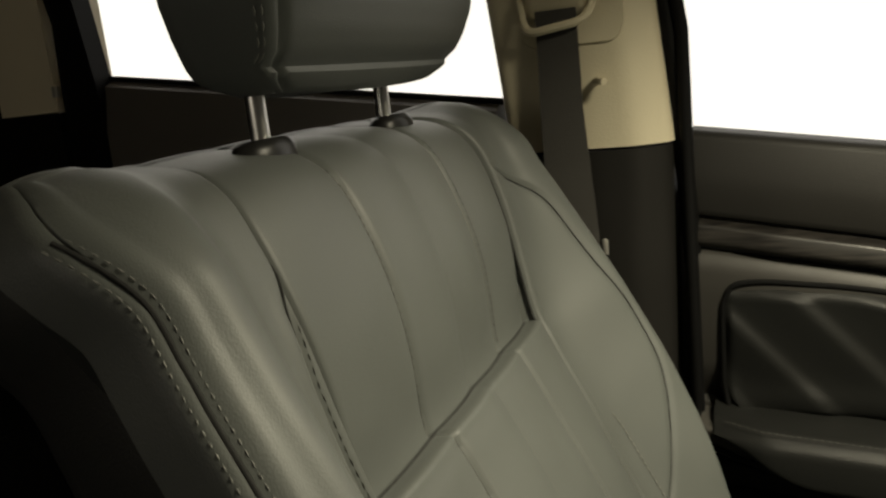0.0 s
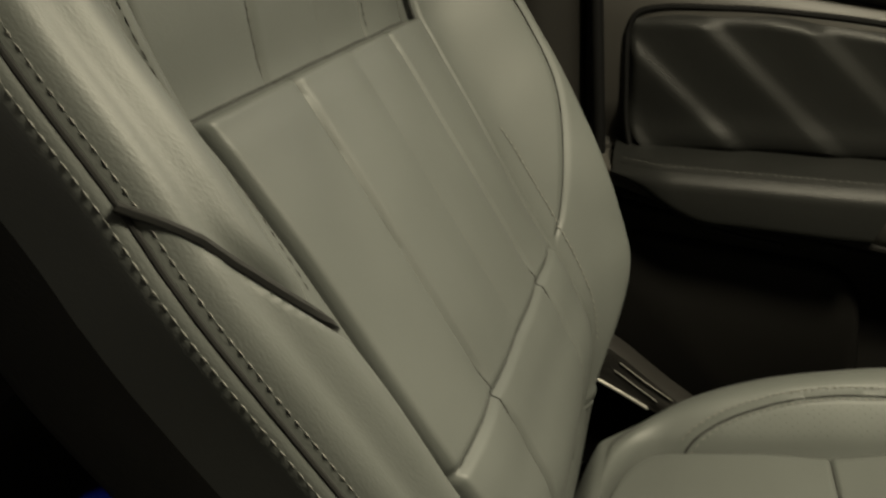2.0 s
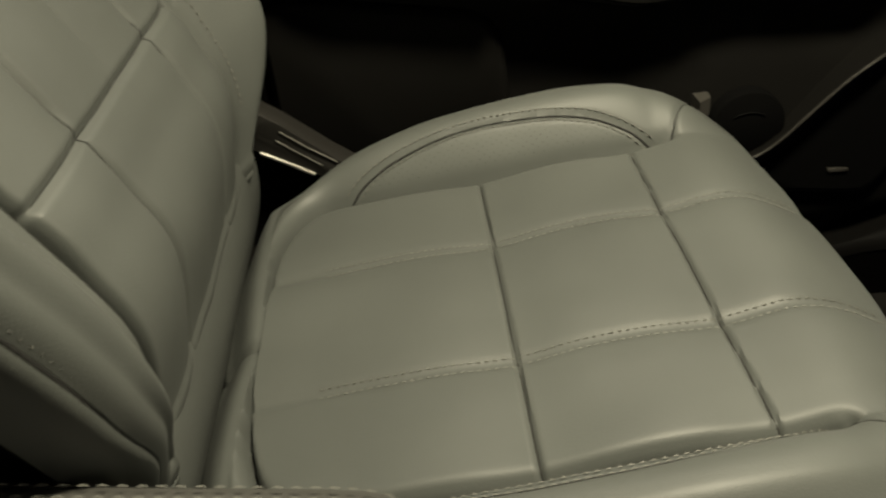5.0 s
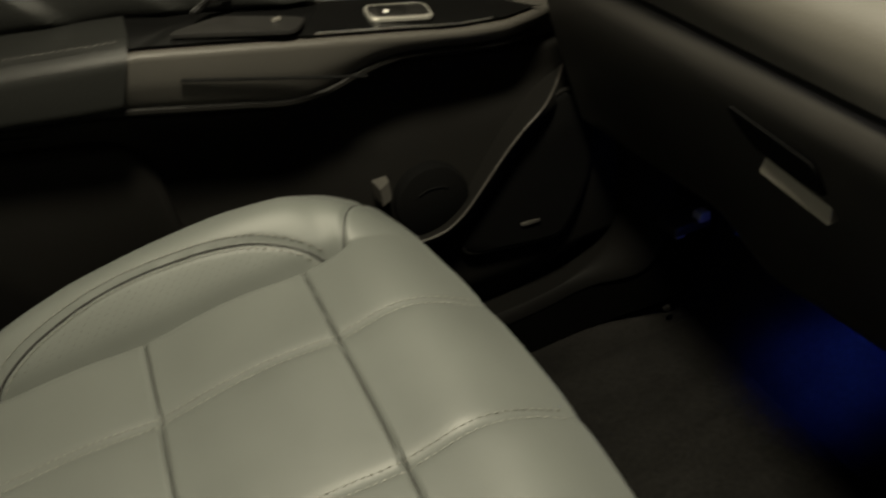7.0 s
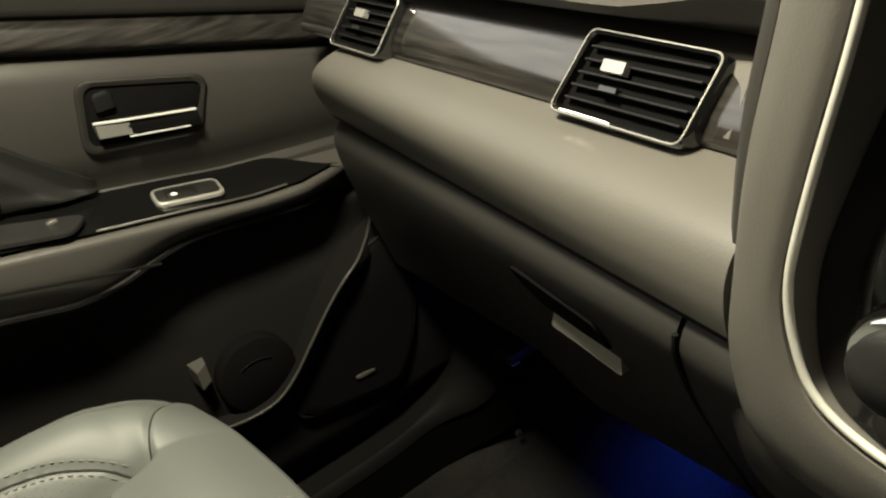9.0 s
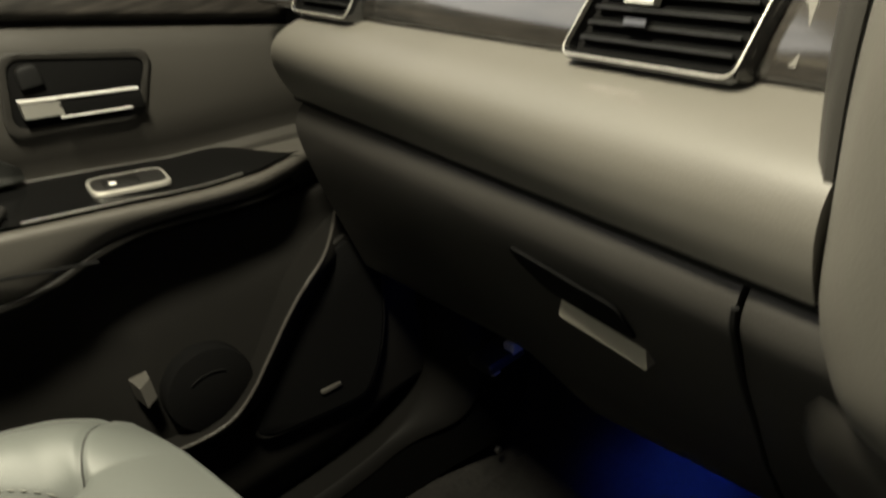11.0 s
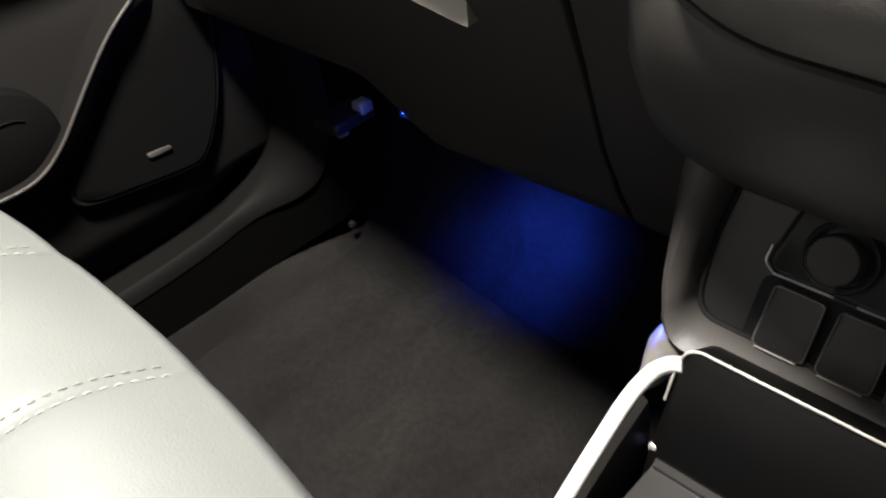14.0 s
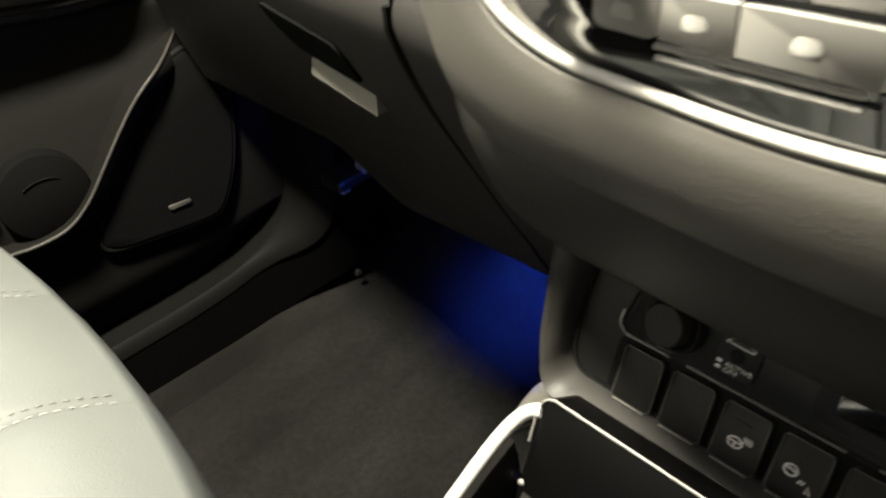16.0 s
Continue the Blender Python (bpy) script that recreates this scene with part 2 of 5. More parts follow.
def smooth_line(pts, per=8):
    """A Catmull-Rom line through points of any dimension."""
    pts = [np.array(p, float) for p in pts]
    pts = [2 * pts[0] - pts[1]] + pts + [2 * pts[-1] - pts[-2]]
    out = []
    for i in range(1, len(pts) - 2):
        a, b, c, d = pts[i - 1:i + 3]
        for k in range(per):
            t = k / per
            out.append(0.5 * (2 * b + (c - a) * t + (2 * a - 5 * b + 4 * c - d) * t * t + (3 * b - a - 3 * c + d) * t ** 3))
    out.append(pts[-2])
    return out


def tube(pts, r, n=8, flat=1.0):
    """A round cord along points."""
    pts = [Vector(p) for p in pts]
    radii = r if isinstance(r, list) else [r] * len(pts)
    rings = []
    ref = Vector((0.3, 0.2, 1)).normalized()
    for i, p in enumerate(pts):
        d = (pts[min(i + 1, len(pts) - 1)] - pts[max(i - 1, 0)]).normalized()
        a = d.cross(ref).normalized()
        b = d.cross(a)
        rings.append([p + (a * math.cos(w) + b * math.sin(w) * flat) * radii[i] for w in (k * math.tau / n for k in range(n))])
    return loft(rings)


def plate(outline, origin, ux, uy, thick, bevel=0.002):
    """A plate with an outline in the plane of ux and uy, raised along their normal, its rim bevelled."""
    origin, ux, uy = Vector(origin), Vector(ux).normalized(), Vector(uy).normalized()
    nz = ux.cross(uy).normalized()
    pts = [Vector((p[0], p[1])) for p in outline]
    c = sum(pts, Vector((0, 0))) / len(pts)
    big = max((p - c).length for p in pts)

    def ring(shrink, h):
        return [origin + ux * q.x + uy * q.y + nz * h for q in (c + (p - c) * (1 - shrink / big) for p in pts)]
    return loft([ring(0, 0), ring(0, thick - bevel), ring(bevel * 0.4, thick - bevel * 0.4), ring(bevel, thick)])


def box(x0, x1, y0, y1, z0, z1, r=0.004):
    o = rounded([(x0, y0), (x1, y0), (x1, y1), (x0, y1)], r, 3)
    return plate(o, (0, 0, z0), (1, 0, 0), (0, 1, 0), z1 - z0, min(r, (z1 - z0) / 3))


def step(a, b, v):
    t = min(1.0, max(0.0, (v - a) / (b - a)))
    return t * t * (3 - 2 * t)


def bell(d, w):
    return math.exp(-(d / w) ** 2)


def lerp_table(table, v):
    return float(np.interp(v, [r[0] for r in table], [r[1] for r in table]))


def stitches(fn, length, pitch, size, lift=0.0006):
    """Short thread stitches along fn(t) -> (place, normal), t in 0..1, joined in one mesh."""
    bm = bmesh.new()
    n = max(1, int(length / pitch))
    for k in range(n):
        p0, n0 = fn((k + 0.18) / n)
        p1, _ = fn((k + 0.82) / n)
        p0, p1, n0 = Vector(p0), Vector(p1), Vector(n0).normalized()
        d = (p1 - p0)
        side = d.cross(n0).normalized() * size
        up = n0 * size
        rows = []
        for q, s in ((p0, 0.35), (p0.lerp(p1, 0.5) + n0 * size * 0.5, 1.0), (p1, 0.35)):
            q = q + n0 * lift
            rows.append([bm.verts.new(q + side * s), bm.verts.new(q + up * s), bm.verts.new(q - side * s), bm.verts.new(q - up * s * 0.5)])
        for a, b in zip(rows, rows[1:]):
            for i in range(4):
                bm.faces.new((a[i], a[(i + 1) % 4], b[(i + 1) % 4], b[i]))
        bm.faces.new(rows[0][::-1])
        bm.faces.new(rows[-1])
    return bm

# ---- front passenger seat ----
C = -0.375
TH = radians(27)
UP_S, NB = Vector((0, -math.sin(TH), math.cos(TH))), Vector((0, math.cos(TH), math.sin(TH)))
BACK0 = Vector((C, 0.0417, 0.345))
NC = Vector((0, -0.107, 1)).normalized()


def back_place(u, s, h):
    return BACK0 + Vector((u, 0, 0)) + UP_S * s + NB * h


def cushion_place(u, y, h):
    return Vector((C + u, y, 0.363 + 0.107 * (y - 0.17))) + NC * h


W_BACK = [tuple(p) for p in smooth_line([(0.09, 0.178), (0.13, 0.205), (0.17, 0.238), (0.20, 0.250), (0.25, 0.2605), (0.30, 0.272), (0.35, 0.279), (0.40, 0.2835), (0.45, 0.2815), (0.50, 0.2795), (0.55, 0.2755), (0.60, 0.2710), (0.65, 0.279), (0.70, 0.275)], 8)]
H_BOLSTER = [tuple(p) for p in smooth_line([(0.08, 0.01), (0.15, 0.030), (0.22, 0.052), (0.32, 0.062), (0.42, 0.062), (0.5, 0.058), (0.58, 0.052), (0.64, 0.046), (0.69, 0.040)], 8)]
INS_S, LOW_S, SEAM_U = 0.462, 0.246, 0.078


W_BACK = [(s, w - 0.0040 + 0.0015 * step(0.42, 0.50, s)) for s, w in W_BACK]


EDGE = [tuple(p) for p in smooth_line([(0.25, 0.157), (0.30, 0.158), (0.36, 0.160), (0.42, 0.164), (0.46, 0.169), (0.51, 0.176), (0.56, 0.181), (0.60, 0.183), (0.63, 0.181), (0.66, 0.172), (0.69, 0.155)], 6)]


def edge_u(s):
    return lerp_table(EDGE, s)


def stitch_u(s):
    """The stitched seam on the inner face of the side bolster."""
    return lerp_table([(0.10, 0.168), (0.20, 0.176), (0.25, 0.181), (0.33, 0.184), (0.37, 0.182), (0.42, 0.180), (0.46, 0.182), (0.50, 0.189), (0.54, 0.193), (0.58, 0.191), (0.60, 0.187), (0.63, 0.181)], s)


OUTER = [tuple(p) for p in smooth_line([(0.24, 0.172), (0.256, 0.192), (0.292, 0.216), (0.33, 0.236), (0.368, 0.249), (0.416, 0.254), (0.468, 0.249), (0.504, 0.245), (0.545, 0.238), (0.570, 0.226), (0.588, 0.208), (0.600, 0.190)], 6)]
CUT = [tuple(p) for p in smooth_line([(0.185, 0.352), (0.215, 0.361), (0.24, 0.368), (0.255, 0.376), (0.265, 0.390), (0.275, 0.411), (0.285, 0.431), (0.297, 0.450)], 6)]


def cut_s(au):
    return lerp_table(CUT, au)


UPPER = [(0.0, 0.0), (0.40, 0.0)] + [tuple(p) for p in smooth_line([(0.44, 0.0), (0.465, 0.0), (0.51, 0.010), (0.56, 0.022), (0.605, 0.028), (0.635, 0.026), (0.655, 0.016), (0.67, 0.0), (0.69, -0.034)], 10)]
ROLL = [(0.0, 0.0), (0.55, 0.0)] + [tuple(p) for p in smooth_line([(0.58, 0.0), (0.615, 0.003), (0.64, 0.001), (0.66, -0.009), (0.675, -0.024), (0.69, -0.050)], 10)]


CROWN = [tuple(p) for p in smooth_line([(0.0, 0.0), (0.12, 0.07), (0.30, 0.30), (0.45, 0.56), (0.60, 0.80), (0.75, 0.94), (0.88, 0.95), (1.0, 0.86)], 6)]


def outer_seam_u(s):
    """The curved seam on the bolster beside the door."""
    return lerp_table(OUTER, s)


def crease_on(au, s, w):
    return step(0.180, 0.205, au) * step(0.15, 0.25, s) * step(w + 0.002, w - 0.018, au)


def back_h(u, s):
    au = abs(u)
    w, e = lerp_table(W_BACK, s), edge_u(s)
    low = 0.07 * step(0.20, 0.06, s) ** 1.4
    h = lerp_table(UPPER, s) - low
    if au < e:
        h += 0.005 * (1 - (au / e) ** 2)
        h += 0.005 * step(INS_S + 0.001, INS_S - 0.004, s)
        h -= 0.012 * step(INS_S - 0.001, INS_S + 0.003, s) * bell(s - INS_S, 0.045)
        h -= 0.0032 * bell(au - SEAM_U, 0.0030) * (1 - bell(s - LOW_S, 0.014))
        h -= 0.004 * bell(s - LOW_S, 0.003) - 0.003 * bell(s - LOW_S + 0.02, 0.02)
        h += 0.003 * math.sin(math.pi * min(1, au / SEAM_U)) * step(0.2, 0.3, s) if au < SEAM_U else 0.003 * math.sin(math.pi * (au - SEAM_U) / (e - SEAM_U))
    else:
        t = (au - e) / max(1e-4, w - e)
        top = step(0.46, 0.60, s)
        rise = (1 - top) * step(0.10, 0.95, t) * (1 - 0.14 * step(0.80, 1.0, t)) + top * lerp_table(CROWN, t) * (1 - 0.34 * step(0.60, 0.66, s) * step(0.45, 1.0, t))
        mix = step(0, 0.55, t)
        h = lerp_table(UPPER, s) * (1 - mix) + lerp_table(ROLL, s) * mix - low
        h += lerp_table(H_BOLSTER, s) * rise + 0.004 * step(0.0, 0.06, t)
        d = au - stitch_u(s)
        h -= (0.0035 * bell(d, 0.003) - 0.0022 * bell(d - 0.008, 0.005)) * step(0.60, 0.56, s) * (1.0 if u > 0 else 0.0)
        c = s - cut_s(au)
        on = crease_on(au, s, w) if u > 0 else 0.0
        if u < 0:
            h -= 0.0025 * bell(au - outer_seam_u(s), 0.003) * step(0.235, 0.25, s) * step(0.605, 0.595, s)
        h -= 0.009 * bell(c, 0.013 if c > 0 else 0.004) * on - 0.0015 * step(0.004, -0.010, c) * on * step(-0.12, -0.02, c)
    h -= (0.008 - 0.005 * step(0.60, 0.66, s)) * bell(au - e, 0.0028)
    rest = step(0.5, 0.2, s)
    h += 0.0012 * noise.noise(Vector((u * 22, s * 16, 3.1))) * (0.6 + rest)
    return h


def shell(place, border, nu, nv, skirt, near=3, fade=None):
    """A soft skin over a grid of border(a, b) -> (u, v, h), with its rim turned back by rows of (outward, down)."""
    bm = bmesh.new()
    grid, raw = [], []
    for j in range(nv + 1):
        row, rr = [], []
        for i in range(nu + 1):
            q = border(-1 + 2 * i / nu, j / nv)
            rr.append(q)
            row.append(bm.verts.new(place(*q)))
        grid.append(row)
        raw.append(rr)
    for j in range(nv):
        for i in range(nu):
            bm.faces.new((grid[j][i], grid[j][i + 1], grid[j + 1][i + 1], grid[j + 1][i]))
    loop = [(0, i) for i in range(nu)] + [(j, nu) for j in range(nv)] + [(nv, i) for i in range(nu, 0, -1)] + [(j, 0) for j in range(nv, 0, -1)]
    rim = [raw[j][i] for j, i in loop]
    last = [grid[j][i] for j, i in loop]
    n = len(rim)
    for out, down in skirt:
        ring = []
        for k in range(n):
            a, b, p = rim[k - near], rim[(k + near) % n], rim[k]
            d = Vector((b[1] - a[1], a[0] - b[0]))
            d = d.normalized() if d.length > 1e-9 else Vector((0, 0))
            if fade:
                d *= fade(p)
            ring.append(bm.verts.new(place(p[0] + d.x * out, p[1] + d.y * out, p[2] - down)))
        for k in range(n):
            m = (k + 1) % n
            bm.faces.new((last[k], last[m], ring[m], ring[k]))
        last = ring
    bm.faces.new(last)
    return bm


def back_border(a, b):
    s_low = 0.10
    top = 0.690 - 0.012 * max(0.0, (abs(a) - 0.5) / 0.5) ** 2
    s = s_low + b * (top - s_low)
    w = lerp_table(W_BACK, s) * (1 - 0.05 * max(0.0, (b - 0.90) / 0.10) ** 2)
    e = edge_u(s)
    au = abs(a)
    u = math.copysign(au / 0.58 * e if au < 0.58 else e + (au - 0.58) / 0.42 * (w - e), a)
    return u, s, back_h(u, s)


def on_back(u, s, lift=0.0):
    e = 0.002
    p = back_place(u, s, back_h(u, s) + lift)
    n = (back_place(u + e, s, back_h(u + e, s)) - back_place(u - e, s, back_h(u - e, s))).cross(
        back_place(u, s + e, back_h(u, s + e)) - back_place(u, s - e, back_h(u, s - e)))
    n.normalize()
    return p, n if n.dot(NB) > 0 else -n


seat = thing("front_passenger_seat", "grey leather front passenger seat with stitched bolsters and headrest", "seat", (C, 0.2, 0.06))
backrest = part("backrest", shell(back_place, back_border, 300, 360, [(0.003, 0.0006), (0.006, 0.0020), (0.009, 0.0043), (0.0112, 0.0068), (0.0130, 0.0088), (0.0128, 0.0106), (0.0145, 0.0099), (0.0165, 0.0109), (0.0185, 0.0131), (0.0200, 0.0165), (0.0207, 0.022), (0.0207, 0.044)], 6, lambda p: 1 - 0.65 * step(0.640, 0.690, p[1])), LEATHER, seat, "grey leather backrest with sewn panels")


def side_shell():
    def border(a, b):
        u, s, h = back_border(a, b)
        return u * (1.03 - 0.10 * step(0.34, 0.20, s)), s * 0.995, h - 0.042
    return shell(back_place, border, 60, 70, [(0.002, 0.02), (-0.004, 0.06), (-0.03, 0.10), (-0.08, 0.12)])


part("back_shell", side_shell(), LEATHER_SIDE, backrest, "black vinyl side and rear cover")


def rim_line(side, s, out=0.0137, down=0.0099):
    w = lerp_table(W_BACK, s)
    return back_place(side * (w + out), s, back_h(side * w, s) - down)


S_A, S_B = 0.135, 0.645
for side in (1, -1):
    part("piping", tube([rim_line(side, S_A + (S_B - S_A) * k / 110) for k in range(111)], 0.0013, 8), SEAM, backrest, "dark cord standing for shade in the sewn groove")
    for low in (0, 1):
        def run(t, side=side, low=low):
            s = S_A + (S_B - S_A) * t
            w = lerp_table(W_BACK, s)
            if low:
                return back_place(side * (w + 0.0183), s, back_h(side * w, s) - 0.0129), Vector((side, 0, 0)) * 0.7 + NB * 0.7
            return back_place(side * (w + 0.0110), s, back_h(side * w, s) - 0.0066), Vector((side * 0.65, 0, 0)) + NB * 0.75
        part("stitching", stitches(run, S_B - S_A, 0.0050, 0.00048, 0.0), THREAD, backrest, "grey thread stitching", kind="stuff")

    def inner_run(t, side=side):
        return on_back(side * (stitch_u(0.14 + 0.21 * t) + 0.0045), 0.14 + 0.21 * t)
    part("stitching", stitches(inner_run, 0.21, 0.0065, 0.0008), THREAD_PALE, backrest, "grey thread stitching", kind="stuff")
    if side > 0:
        part("seam", tube([on_back(side * stitch_u(0.37 + 0.26 * k / 60), 0.37 + 0.26 * k / 60, 0.0004)[0] for k in range(61)], 0.0008, 6), SEAM, backrest)
    for d in (0.0035, 0.010) if side > 0 else ():
        def hem_run(t, side=side, d=d):
            s = 0.37 + 0.20 * t
            return on_back(side * (stitch_u(s) - d), s)
        part("stitching", stitches(hem_run, 0.20, 0.0070, 0.0004, 0.0), THREAD_DARK, backrest, kind="stuff")
    for d in (side * 0.0045,):
        def vert(t, side=side, d=d):
            return on_back(side * SEAM_U + d, INS_S + 0.01 + 0.17 * t)
        part("stitching", stitches(vert, 0.17, 0.0055, 0.00045, 0.0003), THREAD_DARK, backrest, kind="stuff")
    part("seam", tube([on_back(side * SEAM_U, 0.17 + 0.285 * k / 60, 0.0002)[0] for k in range(61)], 0.0006, 6), SEAM, backrest, "fine sewn seam")
    part("seam", tube([on_back(side * SEAM_U, INS_S + 0.008 + 0.185 * k / 40, 0.0002)[0] for k in range(41)], 0.0006, 6), SEAM, backrest, "fine sewn seam")
# Dark cord lifted into the panel's edge groove to stand for its shade.
part("seam", tube([on_back(-edge_u(0.17 + 0.42 * k / 80), 0.17 + 0.42 * k / 80, 0.0062)[0] for k in range(81)], 0.0015, 6), SEAM, backrest, "sewn edge of the centre panel, its shade drawn as a dark cord")
part("seam", tube([on_back(-0.166 + 0.332 * k / 40, INS_S + 0.002, 0.0)[0] for k in range(41)], 0.0012, 6), SEAM, backrest)
part("seam", tube([on_back(-0.155 + 0.31 * k / 40, LOW_S, 0.0)[0] for k in range(41)], 0.0006, 6), SEAM, backrest)



def crease(au):
    """The sewn crease across the side bolster, from the seat panel to the rim; a dark cord stands for its shade."""
    s = cut_s(au)
    w = lerp_table(W_BACK, s)
    if au > w:
        k = (au - w) / 0.0137
        return s, back_h(w, s) - 0.0085 * k + 0.001
    return s, back_h(au, s) + 0.0082 * crease_on(au, s, w)


line = [(0.190 + 0.104 * k / 40,) + crease(0.190 + 0.104 * k / 40) for k in range(41)]
part("seam", tube([back_place(u, s, h) for u, s, h in line], [0.0004 + 0.0015 * step(0, 0.4, k / 40) for k in range(41)], 6), SEAM, backrest, "sewn crease, its shade drawn as a dark cord")
part("seam", tube([on_back(-outer_seam_u(0.245 + 0.35 * k / 60), 0.245 + 0.35 * k / 60, 0.0006)[0] for k in range(61)], 0.0006, 6), SEAM, backrest)
# headrest
HEAD = Vector((C - 0.011, 0.0, 0.974))


def headrest_ring(t, w):
    """A ring of the headrest: t from the bottom up, w round it; front towards +y."""
    half_w = lerp_table([(0, 0.122), (0.04, 0.139), (0.12, 0.151), (0.20, 0.159), (0.3, 0.166), (0.5, 0.170), (0.75, 0.168), (0.93, 0.155), (1, 0.125)], t)
    front = lerp_table([(0, -0.232), (0.05, -0.222), (0.12, -0.213), (0.2, -0.204), (0.3, -0.197), (0.6, -0.190), (0.9, -0.195), (1, -0.215)], t)
    rear = lerp_table([(0, -0.264), (0.06, -0.279), (0.5, -0.279), (0.9, -0.265), (1, -0.25)], t)
    c, s = math.cos(w), math.sin(w)
    p = 0.26
    x = half_w * math.copysign(abs(c) ** p, c)
    q = 1 - (x / half_w) ** 2
    if s > 0:
        y = -0.238 + (front + 0.238) * abs(s) ** p + 0.004 * q - 0.0035 * bell(abs(x) - half_w + 0.012, 0.003)
        y -= 0.005 * bell(t - 0.10, 0.018)
    else:
        y = -0.238 + (rear + 0.238) * abs(s) ** p - 0.026 * q
    return x, y


def headrest_at(t, w):
    x, y = headrest_ring(t, w)
    return HEAD + Vector((x, y, 0.185 * t + 0.004 * (1 - min(1, t / 0.1)) * (x / 0.12) ** 2))


headrest = part("headrest", loft([[headrest_at(j / 44, k * math.tau / 120) for k in range(120)] for j in range(45)]), LEATHER, seat, "grey leather headrest with sewn edges")
for side in (1, -1):
    x = C - 0.006 + side * 0.093
    part("headrest_post", tube([(x, -0.262, 0.915), (x, -0.262, 0.93), (x, -0.2625, 0.97), (x, -0.263, 1.02)], 0.0062, 20), SATIN, headrest, "chrome headrest post")
    o = [(0.028 * math.cos(k * math.tau / 28), 0.016 * math.sin(k * math.tau / 28)) for k in range(28)]
    part("post_collar", plate(o, (x + side * 0.004, -0.258, 0.938), (1, 0, 0), (0, 0.97, 0.1), 0.013, 0.007), PLASTIC_SMOOTH, headrest, "dark plastic collar")
    for off in (0.075, -0.05):
        def hr_st(t, side=side, off=off):
            q = 0.10 + 0.86 * t
            p = headrest_at(q, math.pi / 2 - side * (1.34 + off))
            return p, Vector((side * 0.6, 0.8, 0))
        part("stitching", stitches(hr_st, 0.16, 0.0075, 0.0009), THREAD, headrest, "grey thread stitching", kind="stuff")

# cushion
W_CUSH = [tuple(p) for p in smooth_line([(-0.06, 0.150), (-0.03, 0.182), (0.0, 0.204), (0.05, 0.236), (0.12, 0.258), (0.19, 0.2645), (0.25, 0.266), (0.29, 0.264), (0.33, 0.259), (0.38, 0.243), (0.42, 0.225), (0.46, 0.20)], 6)]
H_CBOL = [tuple(p) for p in smooth_line([(-0.06, 0.010), (0.0, 0.018), (0.06, 0.034), (0.11, 0.0415), (0.15, 0.046), (0.21, 0.0485), (0.27, 0.0475), (0.32, 0.040), (0.36, 0.022), (0.40, 0.006), (0.43, 0.0)], 6)]
D_U, A_Y, B_Y, E_U = 0.072, 0.17, 0.31, 0.178


LOOP = smooth_line([(0.172, 0.030), (0.190, 0.062), (0.204, 0.105), (0.212, 0.160), (0.212, 0.220), (0.205, 0.275), (0.193, 0.310), (0.179, 0.336)], 8)


def loop_u(y):
    return float(np.interp(y, [p[1] for p in LOOP], [p[0] for p in LOOP]))


def insert_u(y):
    """Half the width of the flat seat panel; its rear corners are round."""
    t = min(1.0, max(0.0, (0.045 - y) / 0.064))
    return E_U * (1 - t ** 3) ** (1 / 3)


def cushion_h(u, y):
    au = abs(u)
    w = lerp_table(W_CUSH, y)
    e = min(insert_u(y), w - 0.012)
    h = -0.060 * step(0.335, 0.47, y) ** 1.6 - 0.03 * step(-0.025, -0.065, y)
    rear = step(0.03, -0.015, y)
    if au < e and e > 0.01:
        cell_x = abs(au - D_U) if au > D_U * 0.5 else D_U - au
        cy = min(abs(y - A_Y), abs(y - B_Y))
        h += 0.0055 * (1 - bell(cy, 0.035)) + 0.0025 * (1 - bell(cell_x, 0.02))
        h -= 0.0022 * bell(au - D_U, 0.006) + 0.0036 * bell(y - A_Y, 0.0017) + 0.0036 * bell(y - B_Y, 0.0017)
        h -= 0.008 * bell(e - au, 0.010) * rear
    else:
        t = (au - e) / max(1e-4, w - e)
        h += (lerp_table(H_CBOL, y)) * math.sin(min(1, t / 0.60) * math.pi / 2) ** 1.1 * (1 - 0.30 * step(0.66, 1, t))
        cy = min(abs(y - A_Y), abs(y - B_Y))
        h += (0.0055 * (1 - bell(cy, 0.035)) + 0.0025) * step(0.335, 0.362, y) * (1 - 0.7 * step(0, 1, t))
        h -= 0.0035 * bell(au - loop_u(y), 0.0028) * step(0.345, 0.33, y) * step(0.02, 0.05, y)
    h += 0.0012 * noise.noise(Vector((u * 20, y * 17, 7.7)))
    h -= 0.009 * bell(au - e, 0.006) * step(0.36, 0.335, y) * (1 - 0.4 * rear)
    line = 0.350 + (au - E_U) * 0.62
    h -= 0.0025 * bell(y - line, 0.0025) * step(E_U - 0.006, E_U, au)
    return h


def cushion_border(a, b):
    front = 0.430 - 0.6 * (a * 0.22) ** 2
    rear = -0.058 + 0.03 * abs(a) ** 3
    y = rear + b * (front - rear)
    w = lerp_table(W_CUSH, y)
    e = min(insert_u(y), w - 0.012)
    au = abs(a)
    k = 0.68 * step(-0.03, 0.02, y) + e / w * step(0.02, -0.03, y)
    u = math.copysign(au / k * e if au < k else e + (au - k) / (1 - k) * (w - e), a)
    return u, y, cushion_h(u, y)


def on_cushion(u, y, lift=0.0):
    e = 0.002
    p = cushion_place(u, y, cushion_h(u, y) + lift)
    n = (cushion_place(u + e, y, cushion_h(u + e, y)) - cushion_place(u - e, y, cushion_h(u - e, y))).cross(
        cushion_place(u, y + e, cushion_h(u, y + e)) - cushion_place(u, y - e, cushion_h(u, y - e)))
    n.normalize()
    return p, n if n.z > 0 else -n


